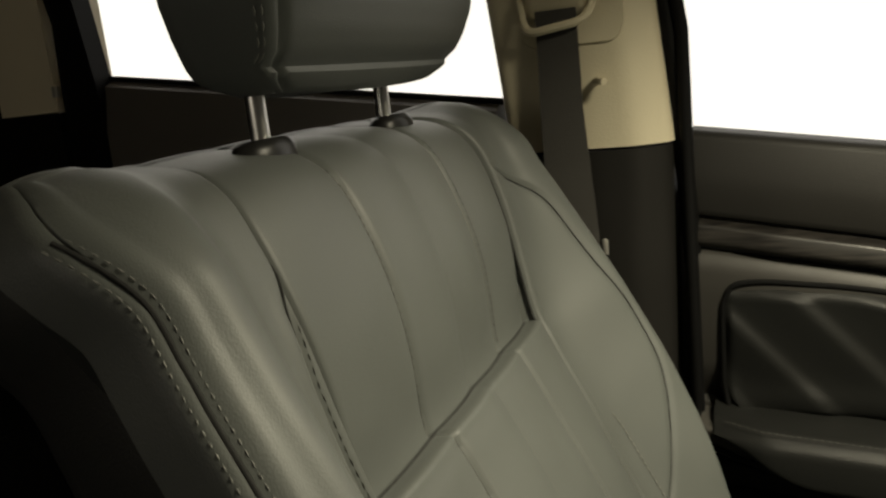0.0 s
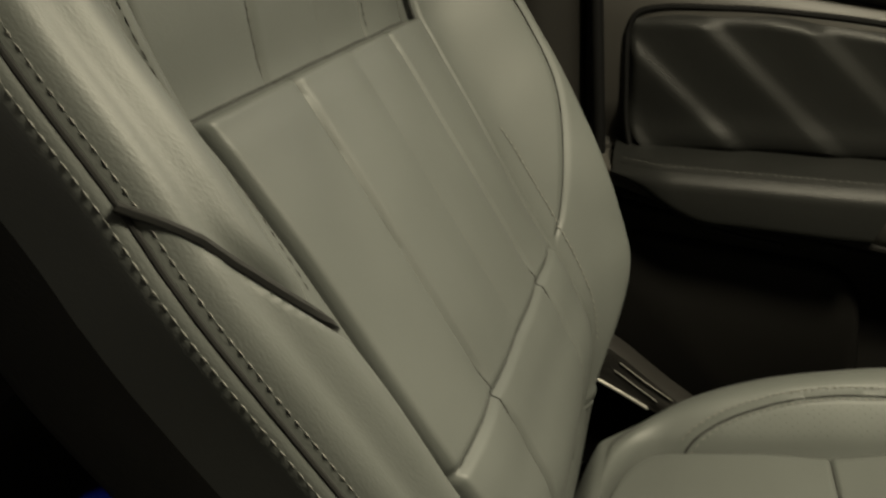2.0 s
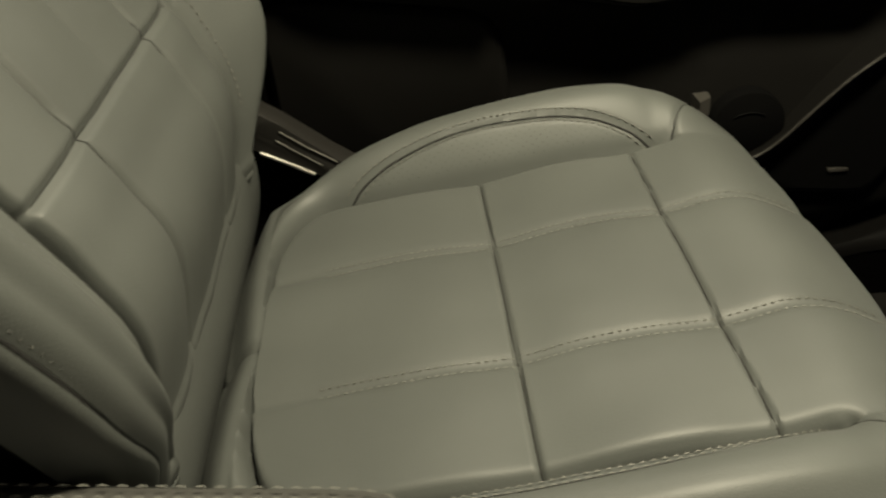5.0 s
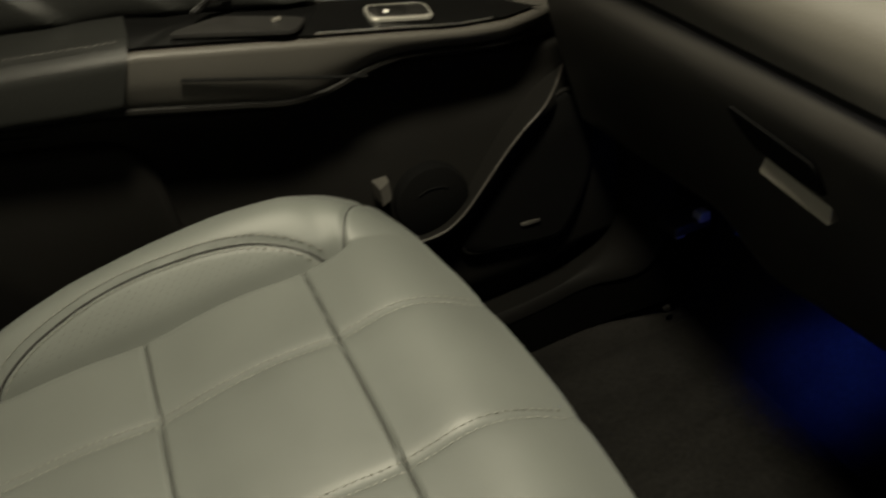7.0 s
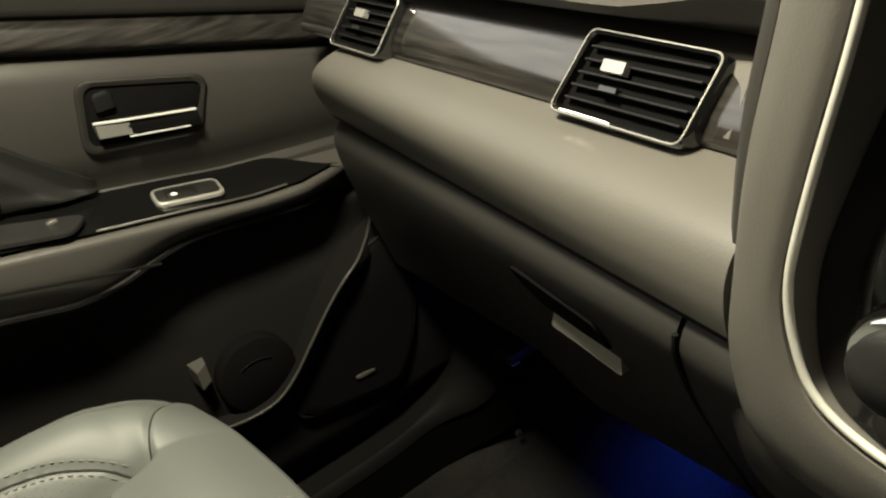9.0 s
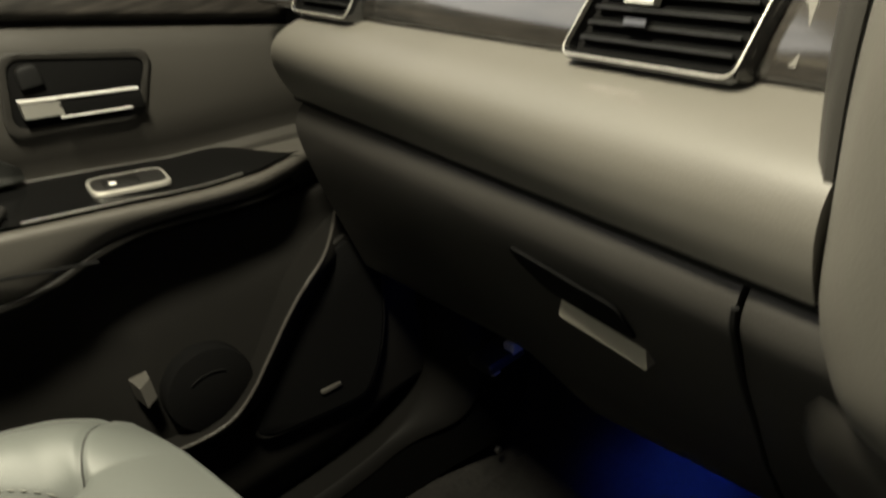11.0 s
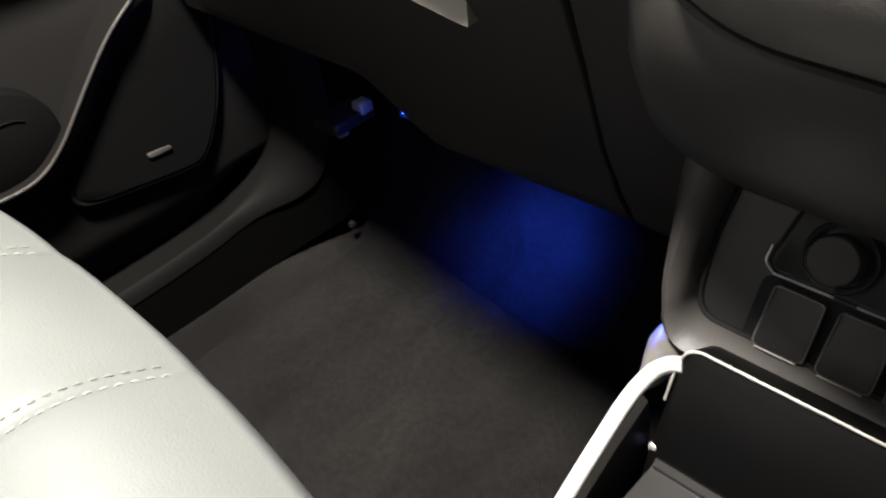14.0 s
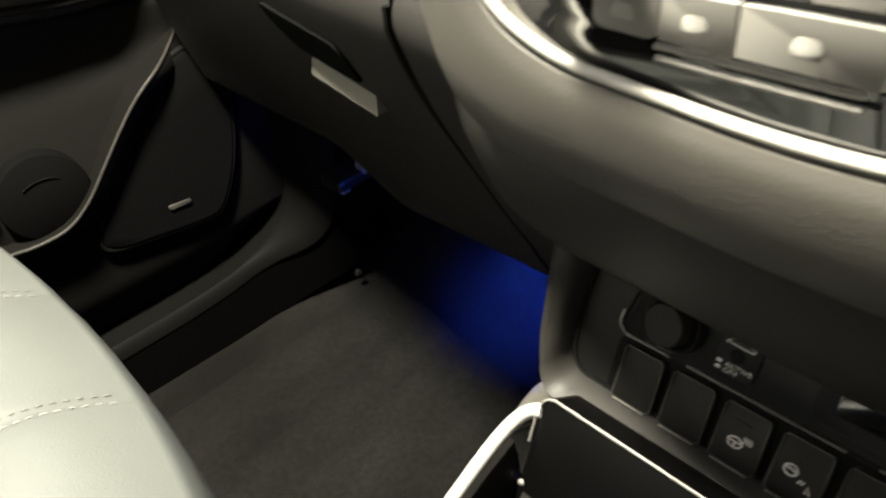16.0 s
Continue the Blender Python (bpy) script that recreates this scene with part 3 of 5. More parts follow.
cushion = part("seat_cushion", shell(cushion_place, cushion_border, 220, 240, [(0.004, 0.005), (0.009, 0.018), (0.011, 0.045), (0.006, 0.085), (-0.01, 0.11)], 3, lambda p: 1 - 0.45 * step(0.33, 0.40, p[1])), LEATHER, seat, "grey leather seat cushion with square sewn panels")
for y in (A_Y, B_Y):
    part("seam", tube([on_cushion(-0.174 + 0.348 * k / 80, y, 0.0004)[0] for k in range(81)], 0.0008, 6), SEAM, cushion)
for side in (1, -1):
    for d in (-0.0045, 0.0045):
        def fore(t, side=side, d=d):
            return on_cushion(side * D_U + d, 0.03 + 0.39 * t)
        part("stitching", stitches(fore, 0.39, 0.0058, 0.0006, 0.0003), THREAD_PALE, cushion, "grey double stitching", kind="stuff")
    part("seam", tube([on_cushion(side * loop_u(0.045 + 0.29 * k / 50), 0.045 + 0.29 * k / 50)[0] for k in range(51)], 0.0013, 6), SEAM, cushion)
    part("seam", tube([on_cushion(side * (E_U + 0.05 * k / 16), 0.350 + 0.031 * k / 16)[0] for k in range(17)], 0.0011, 6), SEAM, cushion)
    for d in (-0.0045, 0.0045):
        def lp(t, side=side, d=d):
            y = 0.045 + 0.29 * t
            return on_cushion(side * (loop_u(y) + d), y)
        part("stitching", stitches(lp, 0.3, 0.0062, 0.0007), THREAD, cushion, "grey thread stitching", kind="stuff")
def perforations(side):
    """Rows of pinholes on the inner face of the cushion's side bolster."""
    bm = bmesh.new()
    for j in range(60):
        y = 0.060 + 0.0046 * j
        a, b = insert_u(y) + 0.010, loop_u(y) - 0.008
        for i in range(int((b - a) / 0.0046) + 1):
            p, n = on_cushion(side * (a + 0.0046 * i + 0.0023 * (j % 2)), y, 0.0003)
            x = n.cross(Vector((0, 1, 0))).normalized()
            z = n.cross(x)
            bm.faces.new([bm.verts.new(p + (x * math.cos(w) + z * math.sin(w)) * 0.00048) for w in (k * math.tau / 6 for k in range(6))])
    return bm


for side in (1, -1):
    part("perforation", perforations(side), THREAD_DARK, cushion, "rows of fine pinholes", kind="stuff")
part("seat_base", loft([[(C + a * 0.22, y, z) for a, y in ((-1, 0.0), (1, 0.0), (1, 0.36), (-1, 0.36))] for z in (0.09, 0.20, 0.30)]), PLASTIC, seat, "black plastic seat base")
part("rear_skirt", sheet(lambda a, b: (C + (a - 0.5) * 0.44, -0.075 + 0.035 * math.sin(b * 2.6), 0.27 + 0.19 * b), 24, 12), LEATHER, seat, "grey cloth skirt between cushion and backrest")
for x in (-0.60, -0.165):
    part("seat_rail", box(x - 0.018, x + 0.018, -0.10, 0.42, 0.06, 0.11, 0.004), PLASTIC_SMOOTH, seat, "black steel seat rail")
cover_o = rounded([(-0.06, 0.425), (-0.035, 0.436), (-0.012, 0.419), (0.030, 0.381), (0.075, 0.345), (0.060, 0.328), (0.010, 0.3635), (-0.033, 0.3905), (-0.055, 0.402)], 0.006, 3)
cover = part("recliner_cover", loft([[(x, y * k, 0.38 + (z - 0.38) * k) for y, z in cover_o] for x, k in ((-0.640, 0.94), (-0.637, 1.0), (-0.609, 1.0), (-0.607, 0.96))]), GLOVE, seat, "dark plastic recliner cover")
part("recliner_lever", tube([(-0.6065, -0.036, 0.3915), (-0.606, -0.012, 0.3775), (-0.606, 0.012, 0.3620)], 0.0020, 10), SILVER_PAINT, cover, "satin silver lever edge")
part("cover_line", tube([(-0.6062, -0.014, 0.4120), (-0.6060, 0.010, 0.3920), (-0.6060, 0.036, 0.3730)], 0.0006, 6), SILVER_PAINT, cover, "thin bright moulded line")
part("cover_line", tube([(-0.6062, -0.019, 0.4030), (-0.6060, 0.002, 0.3860), (-0.6060, 0.021, 0.3710)], 0.0005, 6), SILVER_PAINT, cover, "thin bright moulded line")
part("recliner_plate", box(-0.640, -0.632, -0.10, 0.02, 0.27, 0.37, 0.004), SPEAKER_SHADE, seat, "black plate below the recliner")

# ---- door trim ----
def belt_z(y):
    return 0.884 - 0.16 * y


def strip_z(y):
    return lerp_table([(-0.5, 0.84), (0.139, 0.732), (0.373, 0.678), (0.706, 0.588), (0.9, 0.54)], y)


def arm_z(y):
    """The top of the armrest at its inner edge."""
    return lerp_table([(-0.3, 0.60), (0.0, 0.572), (0.244, 0.551), (0.32, 0.5362), (0.40, 0.5205), (0.48, 0.505), (0.549, 0.4905), (0.60, 0.484), (0.633, 0.480), (0.7, 0.472)], y)


def arm_x(y):
    return lerp_table([(-0.08, -0.765), (-0.04, -0.735), (0.02, -0.708), (0.2, -0.700), (0.4, -0.700), (0.52, -0.702), (0.60, -0.709), (0.64, -0.728), (0.68, -0.752), (0.72, -0.770)], y)


ARM_LOW = smooth_line([(-0.08, 0.552), (0.01, 0.532), (0.178, 0.500), (0.30, 0.472), (0.373, 0.456), (0.42, 0.462), (0.464, 0.471), (0.52, 0.466), (0.58, 0.455), (0.7, 0.44)], 6)


def arm_low(y):
    return float(np.interp(y, [p[0] for p in ARM_LOW], [p[1] for p in ARM_LOW]))


door = thing("door_1", "black front passenger door trim with armrest, wood strip and chrome handle", "door", (-0.8, 0.3, 0.1), kind="structure")
Y0, Y1 = -0.045, 0.78


def upper_section(y):
    sz = strip_z(y)
    pts = rounded([(-0.86, belt_z(y) + 0.002), (-0.808, belt_z(y)), (-0.796, sz + 0.075), (-0.794, sz + 0.033), (-0.86, sz + 0.033)], 0.010, 3)
    return [(p[0], y, p[1]) for p in pts]


part("upper_panel", loft([upper_section(Y0 + (Y1 - Y0) * k / 30) for k in range(31)]), DOOR_UPPER, door, "black soft upper door panel")


def strip_section(y):
    sz = strip_z(y)
    k = step(0.0, 0.03, y)
    pts = rounded([(-0.80, sz + 0.033), (-0.784 + 0.004 * k, sz + 0.028), (-0.780 + 0.006 * k, sz + 0.008), (-0.788, sz), (-0.80, sz)], 0.004, 3)
    return [(p[0], y, p[1]) for p in pts]


part("wood_strip", loft([strip_section(Y0 + 0.81 * k / 40) for k in range(41)]), WOOD_DOOR, door, "dark glossy wood strip")


def mid_section(y):
    """The door card between the wood strip and the armrest."""
    sz, az = strip_z(y), arm_z(y)
    pts = [(-0.86, sz), (-0.790, sz), (-0.782, sz - 0.006), (-0.7765, sz - 0.024), (-0.7755, sz - 0.050), (-0.7765, az + 0.058), (-0.780, az + 0.044), (-0.786, az + 0.030), (-0.7915, az + 0.019), (-0.7925, az + 0.013), (-0.7895, az + 0.009), (-0.785, az + 0.006), (-0.784, az - 0.006), (-0.86, az - 0.006)]
    return [(x, y, z) for x, z in pts]


part("mid_panel", loft([mid_section(Y0 + (Y1 - Y0) * k / 40) for k in range(41)]), DOOR_MID, door, "grained black door card")


def arm_section(y):
    az, al, ax = arm_z(y), arm_low(y), arm_x(y)
    inner = min(ax, -0.70) - 0.012
    pts = rounded([(-0.85, az + 0.004), (inner, az - 0.001), (ax + 0.001, az - 0.005), (ax - 0.002, (az + al) / 2), (ax - 0.010, al + 0.010), (ax - 0.022, al), (-0.790, al - 0.03), (-0.85, al - 0.03)], 0.006, 3)
    return [(p[0], y, p[1]) for p in pts]


part("armrest", loft([arm_section(Y0 + (0.735 - Y0) * k / 60) for k in range(61)]), DOOR_CARD, door, "black plastic armrest")
part("crease", tube(smooth_line([(arm_x(y) - 0.014, y, arm_low(y) + 0.004) for y in (k * 0.04 - 0.04 for k in range(18))], 4), 0.0045, 8), PLASTIC, door, "raised lower edge of the armrest")


def groove_pts(a, b, dz):
    return [(arm_x(y) + 0.0012, y, arm_z(y) - dz - 0.012 * (y - a) / (b - a)) for y in (a + (b - a) * k / 20 for k in range(21))]


part("groove", tube(groove_pts(0.27, 0.44, 0.030), 0.0016, 6), RUBBER, door)


def pad_ring(y):
    az, al, ax = arm_z(y), arm_low(y), arm_x(y)
    t = step(0.02, 0.06, y) if y < 0.1 else 1.0
    mid = az - 0.006 - 0.039 * step(-0.035, 0.07, y)
    pts = rounded([(-0.795, az + 0.014), (-0.76, az + 0.013), (ax - 0.012, az + 0.008), (ax + 0.005, az - 0.006), (ax + 0.0055, mid), (ax - 0.004, mid - 0.006), (-0.76, mid), (-0.795, mid)], 0.008, 3)
    return [(p[0], y + 0.018 * (p[1] - az) / 0.04 * step(0.08, 0.235, y), p[1]) for p in pts]


arm_pad = part("armrest_pad", loft([pad_ring(-0.03 + 0.265 * k / 24) for k in range(25)]), LEATHER_DARK, door, "black leather armrest pad")


def arm_st(t):
    y = -0.02 + 0.25 * t
    return (arm_x(y) - 0.004, y, arm_z(y) + 0.0085), Vector((0.2, 0, 1))


part("stitching", stitches(arm_st, 0.25, 0.007, 0.0007), THREAD_DARK, arm_pad, kind="stuff")

# leather insert with slanting pleats above the armrest
TOP = [(-0.024, 0.722), (0.02, 0.722), (0.12, 0.715), (0.24, 0.690), (0.31, 0.655), (0.35, 0.620), (0.385, 0.584), (0.427, 0.542)]
BOT = [(-0.024, 0.60), (0.0, 0.565), (0.1, 0.568), (0.24, 0.556), (0.31, 0.545), (0.35, 0.54), (0.385, 0.536), (0.427, 0.532)]


def pleat(a, b):
    y = -0.022 + 0.448 * a
    z = lerp_table(BOT, y) + (lerp_table(TOP, y) - lerp_table(BOT, y)) * b
    rim = min(1.0, min(a, 1 - a) / 0.03, min(b, 1 - b) / 0.10)
    line = (y + 0.95 * (z - 0.60)) / 0.088
    f = line - math.floor(line)
    return (-0.782 + 0.010 * math.sin(rim * math.pi / 2) + 0.0075 * (0.5 - 0.5 * math.cos(math.pi * f)) * rim - 0.0075 * rim * step(0.72, 1.0, f) + 0.004 * bell(b - 0.15, 0.12), y, z)


part("leather_insert", sheet(pleat, 150, 40), LEATHER_DARK, door, "black leather insert with slanting pleats")
part("insert_trim", tube(smooth_line([(-0.780, 0.31, 0.660), (-0.779, 0.24, 0.693), (-0.778, 0.13, 0.7145), (-0.777, 0.060, 0.7225), (-0.776, 0.020, 0.7255), (-0.774, -0.006, 0.722), (-0.774, -0.016, 0.706), (-0.773, -0.018, 0.69), (-0.772, -0.019, 0.649), (-0.769, -0.018, 0.601), (-0.760, -0.005, 0.556), (-0.742, 0.025, 0.523), (-0.728, 0.08, 0.503), (-0.724, 0.14, 0.490)], 6), 0.0032, 8), RUBBER, door, "black trim sweeping round the insert and under the armrest")

# window switch panel
def gloss(a, b):
    y = 0.235 + 0.420 * a
    x0, x1 = -0.784 + 0.050 * step(0.60, 0.660, y), arm_x(y) - 0.005
    x1 = max(x1, x0 + 0.001)
    return (x0 + (x1 - x0) * b, y, arm_z(y) + 0.0012 + 0.012 * (1 - b) * (1 - step(0.58, 0.65, y)))


part("switch_panel", sheet(gloss, 40, 6), DOOR_GLOSS, door, "glossy black switch panel")
part("panel_edge", tube([(arm_x(y) - 0.0055, y, arm_z(y) + 0.0022) for y in (0.40 + 0.185 * k / 40 for k in range(41))], 0.0011, 8), SATIN, door, "thin chrome edge")
sw_o = rounded([(0.0, 0.0), (0.066, 0.0), (0.066, 0.036), (0.0, 0.036)], 0.010, 6)
SW0, SWX, SWY = (-0.724, 0.460, 0.5125), (0.12, 1, -0.165), (-1, 0.10, 0.14)
bezel = part("switch_bezel", plate(sw_o, SW0, SWX, SWY, 0.004, 0.0015), SILVER_PAINT, door, "silver window switch bezel")
sw_i = rounded([(0.0030, 0.0030), (0.0630, 0.0030), (0.0630, 0.0300), (0.0030, 0.0300)], 0.008, 6)
part("recess", plate(sw_i, Vector(SW0) + Vector((0, 0, 0.0040)), SWX, SWY, 0.0008, 0.0003), PLASTIC_SMOOTH, bezel)
sw_k = rounded([(0.012, 0.007), (0.042, 0.007), (0.042, 0.024), (0.012, 0.024)], 0.004, 5)
part("rocker", plate(sw_k, Vector(SW0) + Vector((0, 0, 0.0046)), SWX, SWY, 0.0012, 0.0006), SWITCH, bezel, "grey window rocker")
part("rocker_mark", plate([(0.020 + 0.0032 * math.cos(k), 0.0125 + 0.0032 * math.sin(k)) for k in np.linspace(0, 6.0, 12)], Vector(SW0) + Vector((0, 0, 0.0058)), SWX, SWY, 0.0004, 0.0001), WHITE_INK, bezel)

# pull cup in the armrest
part("pull_cup", plate(rounded([(0, 0), (0.115, -0.020), (0.135, 0.012), (0.055, 0.035)], 0.012, 5), (-0.716, 0.268, 0.5505), (-0.02, 1, -0.17), (-1, 0, 0.10), 0.004, 0.002), PLASTIC_SMOOTH, door, "black pull cup")
part("cup_trim", tube(smooth_line([(-0.735, 0.300, 0.560), (-0.752, 0.318, 0.563), (-0.762, 0.340, 0.560)], 6), 0.0035, 8), CHROME, door, "chrome pull cup trim")
part("cup_light", box(-0.728, -0.722, 0.366, 0.376, 0.538, 0.541, 0.002), PAD, door)

# door handle
def handle_outline(grow):
    g = grow
    return rounded([(0.432 - g * 1.2, 0.575 - g * 0.9), (0.531 + g * 0.9, 0.556 - g * 1.1), (0.555 + g * 1.1, 0.600 + g * 0.8), (0.446 - g * 0.9, 0.631 + g * 1.1)], 0.013 + g * 0.5, 8)


HN = ((0, 1, 0), (0, 0, 1))
def ring_plate(outer, inner, x, thick):
    o, i = outer, inner
    return loft([[(x, p[0], p[1]) for p in o], [(x + thick * 0.7, p[0], p[1]) for p in o], [(x + thick, p[0] + (q[0] - p[0]) * 0.35, p[1] + (q[1] - p[1]) * 0.35) for p, q in zip(o, i)],
                 [(x + thick * 0.8, p[0], p[1]) for p in i], [(x - 0.004, p[0], p[1]) for p in i]], cap=False)


handle = part("handle_bezel", ring_plate(handle_outline(0.0065), handle_outline(0.0), -0.776, 0.0045), DOOR_UPPER, door, "black handle surround")
part("handle_recess", plate([(p[0], p[1]) for p in handle_outline(0.002)], (-0.7765, 0, 0), *HN, 0.002, 0.0005), SPEAKER_SHADE, handle, "dark recess behind the handle")
part("handle_lever", loft([[(-0.771 + dx, y, z + dz) for dx, dz in ((0, -0.012), (0.006, -0.013), (0.010, -0.003), (0.010, 0.003), (0.004, 0.006), (0, 0.004))] for y, z in ((0.470, 0.588), (0.475, 0.587), (0.49, 0.584), (0.533, 0.5755), (0.537, 0.5745))]), RUBBER, handle, "dark door lever")
part("lever_edge", tube([(-0.762, 0.441, 0.5985), (-0.760, 0.46, 0.5945), (-0.760, 0.50, 0.5865), (-0.761, 0.536, 0.579)], 0.0014, 8), SILVER_RIM, handle, "chrome upper edge of the lever")
part("lever_edge", tube([(-0.761, 0.468, 0.576), (-0.761, 0.50, 0.570), (-0.762, 0.526, 0.565)], 0.0009, 8), SILVER_RIM, handle, "chrome lower edge of the lever")
part("lever_pad", loft([[(-0.7715, y, z - 0.011), (-0.7625, y, z - 0.011), (-0.7605, y, z + 0.001), (-0.7715, y, z + 0.003)] for y, z in ((0.442, 0.594), (0.447, 0.593), (0.463, 0.590), (0.472, 0.5885))]), SILVER_PAINT, handle, "satin silver lever end")
part("lock_button", box(-0.775, -0.769, 0.449, 0.468, 0.605, 0.622, 0.004), RUBBER, handle, "black lock slider")

# lower door
def low_section(y):
    al = arm_low(y)
    bulge = 0.030 * step(0.33, 0.46, y)
    zb = 0.085 + 0.09 * step(0.60, 0.76, y)
    pts = rounded([(-0.86, al - 0.014), (-0.754, al - 0.014), (-0.762, al - 0.055), (-0.768 + bulge * 0.7, 0.36), (-0.758 + bulge, 0.28), (-0.752 + bulge * 0.6, 0.16), (-0.77, zb), (-0.86, zb)], 0.012, 3)
    return [(p[0], y, p[1]) for p in pts]


part("lower_panel", loft([low_section(Y0 + (0.765 - Y0) * k / 50) for k in range(51)]), PLASTIC, door, "black lower door panel")
lp = rounded([(-0.04, 0.16), (0.235, 0.16), (0.222, 0.452), (-0.04, 0.50)], 0.05, 6)
part("map_pocket", plate(lp, (-0.769, 0, 0), *HN, 0.022, 0.012), PLASTIC, door, "black map pocket cover")
ridge = smooth_line([(-0.762, 0.690, 0.394), (-0.730, 0.662, 0.386), (-0.709, 0.636, 0.376), (-0.703, 0.613, 0.3645), (-0.703, 0.597, 0.3525), (-0.703, 0.5765, 0.334), (-0.703, 0.550, 0.3075), (-0.703, 0.526, 0.2840), (-0.703, 0.502, 0.2680), (-0.704, 0.477, 0.2625), (-0.706, 0.440, 0.2650), (-0.712, 0.37, 0.280)], 6)
part("pocket_ridge", tube(ridge, 0.0019, 10), DOOR_MID, door, "raised rim of the bottle pocket")
part("pocket_web", loft([[Vector(p) + Vector(v) for v in ((0.0016, -0.001, 0.0), (-0.001, 0.005, -0.004), (-0.008, 0.016, -0.011), (-0.020, 0.026, -0.017), (-0.05, 0.024, -0.010), (-0.05, 0.006, 0.0))] for p in ridge]), PLASTIC, door)
circ = [(0.492 + 0.044 * math.cos(k * math.tau / 40), 0.298 + 0.044 * math.sin(k * math.tau / 40)) for k in range(40)]
part("bottle_holder", plate(circ, (-0.735, 0, 0), *HN, 0.018, 0.002), SPEAKER_SHADE, door, "black bottle holder")
arc = [(-0.716, 0.492 + 0.022 * math.cos(a), 0.305 + 0.012 * math.sin(a)) for a in np.linspace(0.6, 2.4, 12)]
part("holder_line", tube(arc, 0.0006, 6), RUBBER, door)
part("holder_tab", loft([[(-0.730, 0.429, z), (-0.709, 0.432, z - 0.003), (-0.709, 0.443, z + 0.003), (-0.730, 0.446, z)] for z in (0.322, 0.333, 0.343)]), DOOR_CARD, door, "pocket edge tab")
spk = [Vector(p) for p in smooth_line([(0.640, 0.372), (0.604, 0.338), (0.566, 0.291), (0.535, 0.250), (0.520, 0.224), (0.532, 0.210), (0.574, 0.202), (0.630, 0.194), (0.652, 0.197), (0.672, 0.222), (0.686, 0.250), (0.698, 0.290), (0.704, 0.330), (0.698, 0.366), (0.670, 0.380)], 5)]
speaker = part("speaker_grille", plate(spk, (-0.742, 0, 0), *HN, 0.022, 0.006), SPEAKER_SHADE, door, "black speaker grille with rounded corners")
spk_rim = [(-0.7245, p[0], p[1]) for p in spk]
part("grille_rim", tube(spk_rim + spk_rim[:1], 0.0030, 8), PLASTIC, speaker, "black rim round the grille")
part("speaker_badge", plate(rounded([(0.597, 0.226), (0.622, 0.2235), (0.622, 0.228), (0.597, 0.231)], 0.002, 3), (-0.7195, 0, 0), *HN, 0.002, 0.0006), DOOR_CARD, speaker, "small grey badge")

# door seal and sill by the footwell
sill = thing("door_sill", "grey rubber door seal and sill trim along the door opening", "sill", (-0.72, 0.5, 0.05), kind="structure")
seal = smooth_line([(-0.738, 0.735, 0.42), (-0.730, 0.740, 0.33), (-0.722, 0.743, 0.27), (-0.720, 0.741, 0.205), (-0.720, 0.715, 0.152), (-0.720, 0.667, 0.123), (-0.720, 0.592, 0.111), (-0.720, 0.45, 0.107), (-0.72, 0.1, 0.10), (-0.72, -0.4, 0.10)], 8)
BAND = ((-0.050, 0.040), (-0.050, 0.008), (-0.020, 0.006), (-0.005, 0.000), (0.002, -0.001), (0.010, 0.002), (0.022, 0.009), (0.032, 0.021), (0.036, 0.032), (-0.050, 0.032))
WALL = ((-0.030, 0.031), (0.030, 0.031), (0.040, 0.050), (0.052, 0.085), (-0.030, 0.085))


def band_ring(k, profile):
    a, p, b = seal[max(k - 1, 0)], seal[k], seal[min(k + 1, len(seal) - 1)]
    d = Vector((0, -(b[2] - a[2]), b[1] - a[1])).normalized()
    wide = 0.22 + 1.3 * step(0.2, 0.9, abs(d.y))
    low = 0.5 + 0.5 * step(0.2, 0.9, abs(d.y))
    return [Vector(p) + Vector((dx * wide if dx > 0 else dx, 0, 0)) + d * (dd * low if dd < 0.045 else dd) for dx, dd in profile]


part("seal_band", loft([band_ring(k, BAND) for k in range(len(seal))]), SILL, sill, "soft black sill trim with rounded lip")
part("sill_wall", loft([band_ring(k, WALL) for k in range(len(seal))]), SILL_SHADE, sill, "carpeted inner side of the sill, shade put into its colour")
part("clip", box(-0.656, -0.649, 0.756, 0.764, 0.071, 0.077, 0.002), PLASTIC_SMOOTH, sill, "small black trim clip")
kick = thing("kick_panel", "black kick panel at the front of the footwell", "trim panel", (-0.7, 0.85, 0.1), kind="structure")
part("kick_board", loft([[(-0.80, y, 0.02), (-0.655 - dx, y, 0.03), (-0.660 - dx, y, 0.2), (-0.69 - dx, y, 0.42), (-0.80, y, 0.42)] for y, dx in ((0.835, 0.02), (0.85, 0.006), (0.88, 0.0), (1.06, 0.0))]), PLASTIC, kick, "black moulded kick board")
part("fuse_cover", box(-0.660, -0.622, 0.748, 0.800, 0.203, 0.214, 0.005), PLASTIC_SMOOTH, kick, "small dark clip")
part("clip", box(-0.637, -0.621, 0.782, 0.798, 0.211, 0.223, 0.003), SILVER_PAINT, kick, "pale plug catching the blue light")
part("clip", box(-0.635, -0.623, 0.752, 0.764, 0.199, 0.208, 0.003), SILVER_PAINT, kick, "pale plug catching the blue light")

# ---- pillars, rear door and belt ----
pillar = thing("b_pillar", "beige and black centre door pillar with belt guide", "pillar", (-0.78, -0.15, 0.1), kind="structure")


def pillar_ring(z, y0, y1, x):
    return [(p[0], p[1], z) for p in rounded([(-0.86, y0), (x, y0 + 0.012), (x, y1 - 0.035), (x - 0.022, y1), (-0.86, y1)], 0.014, 4)]


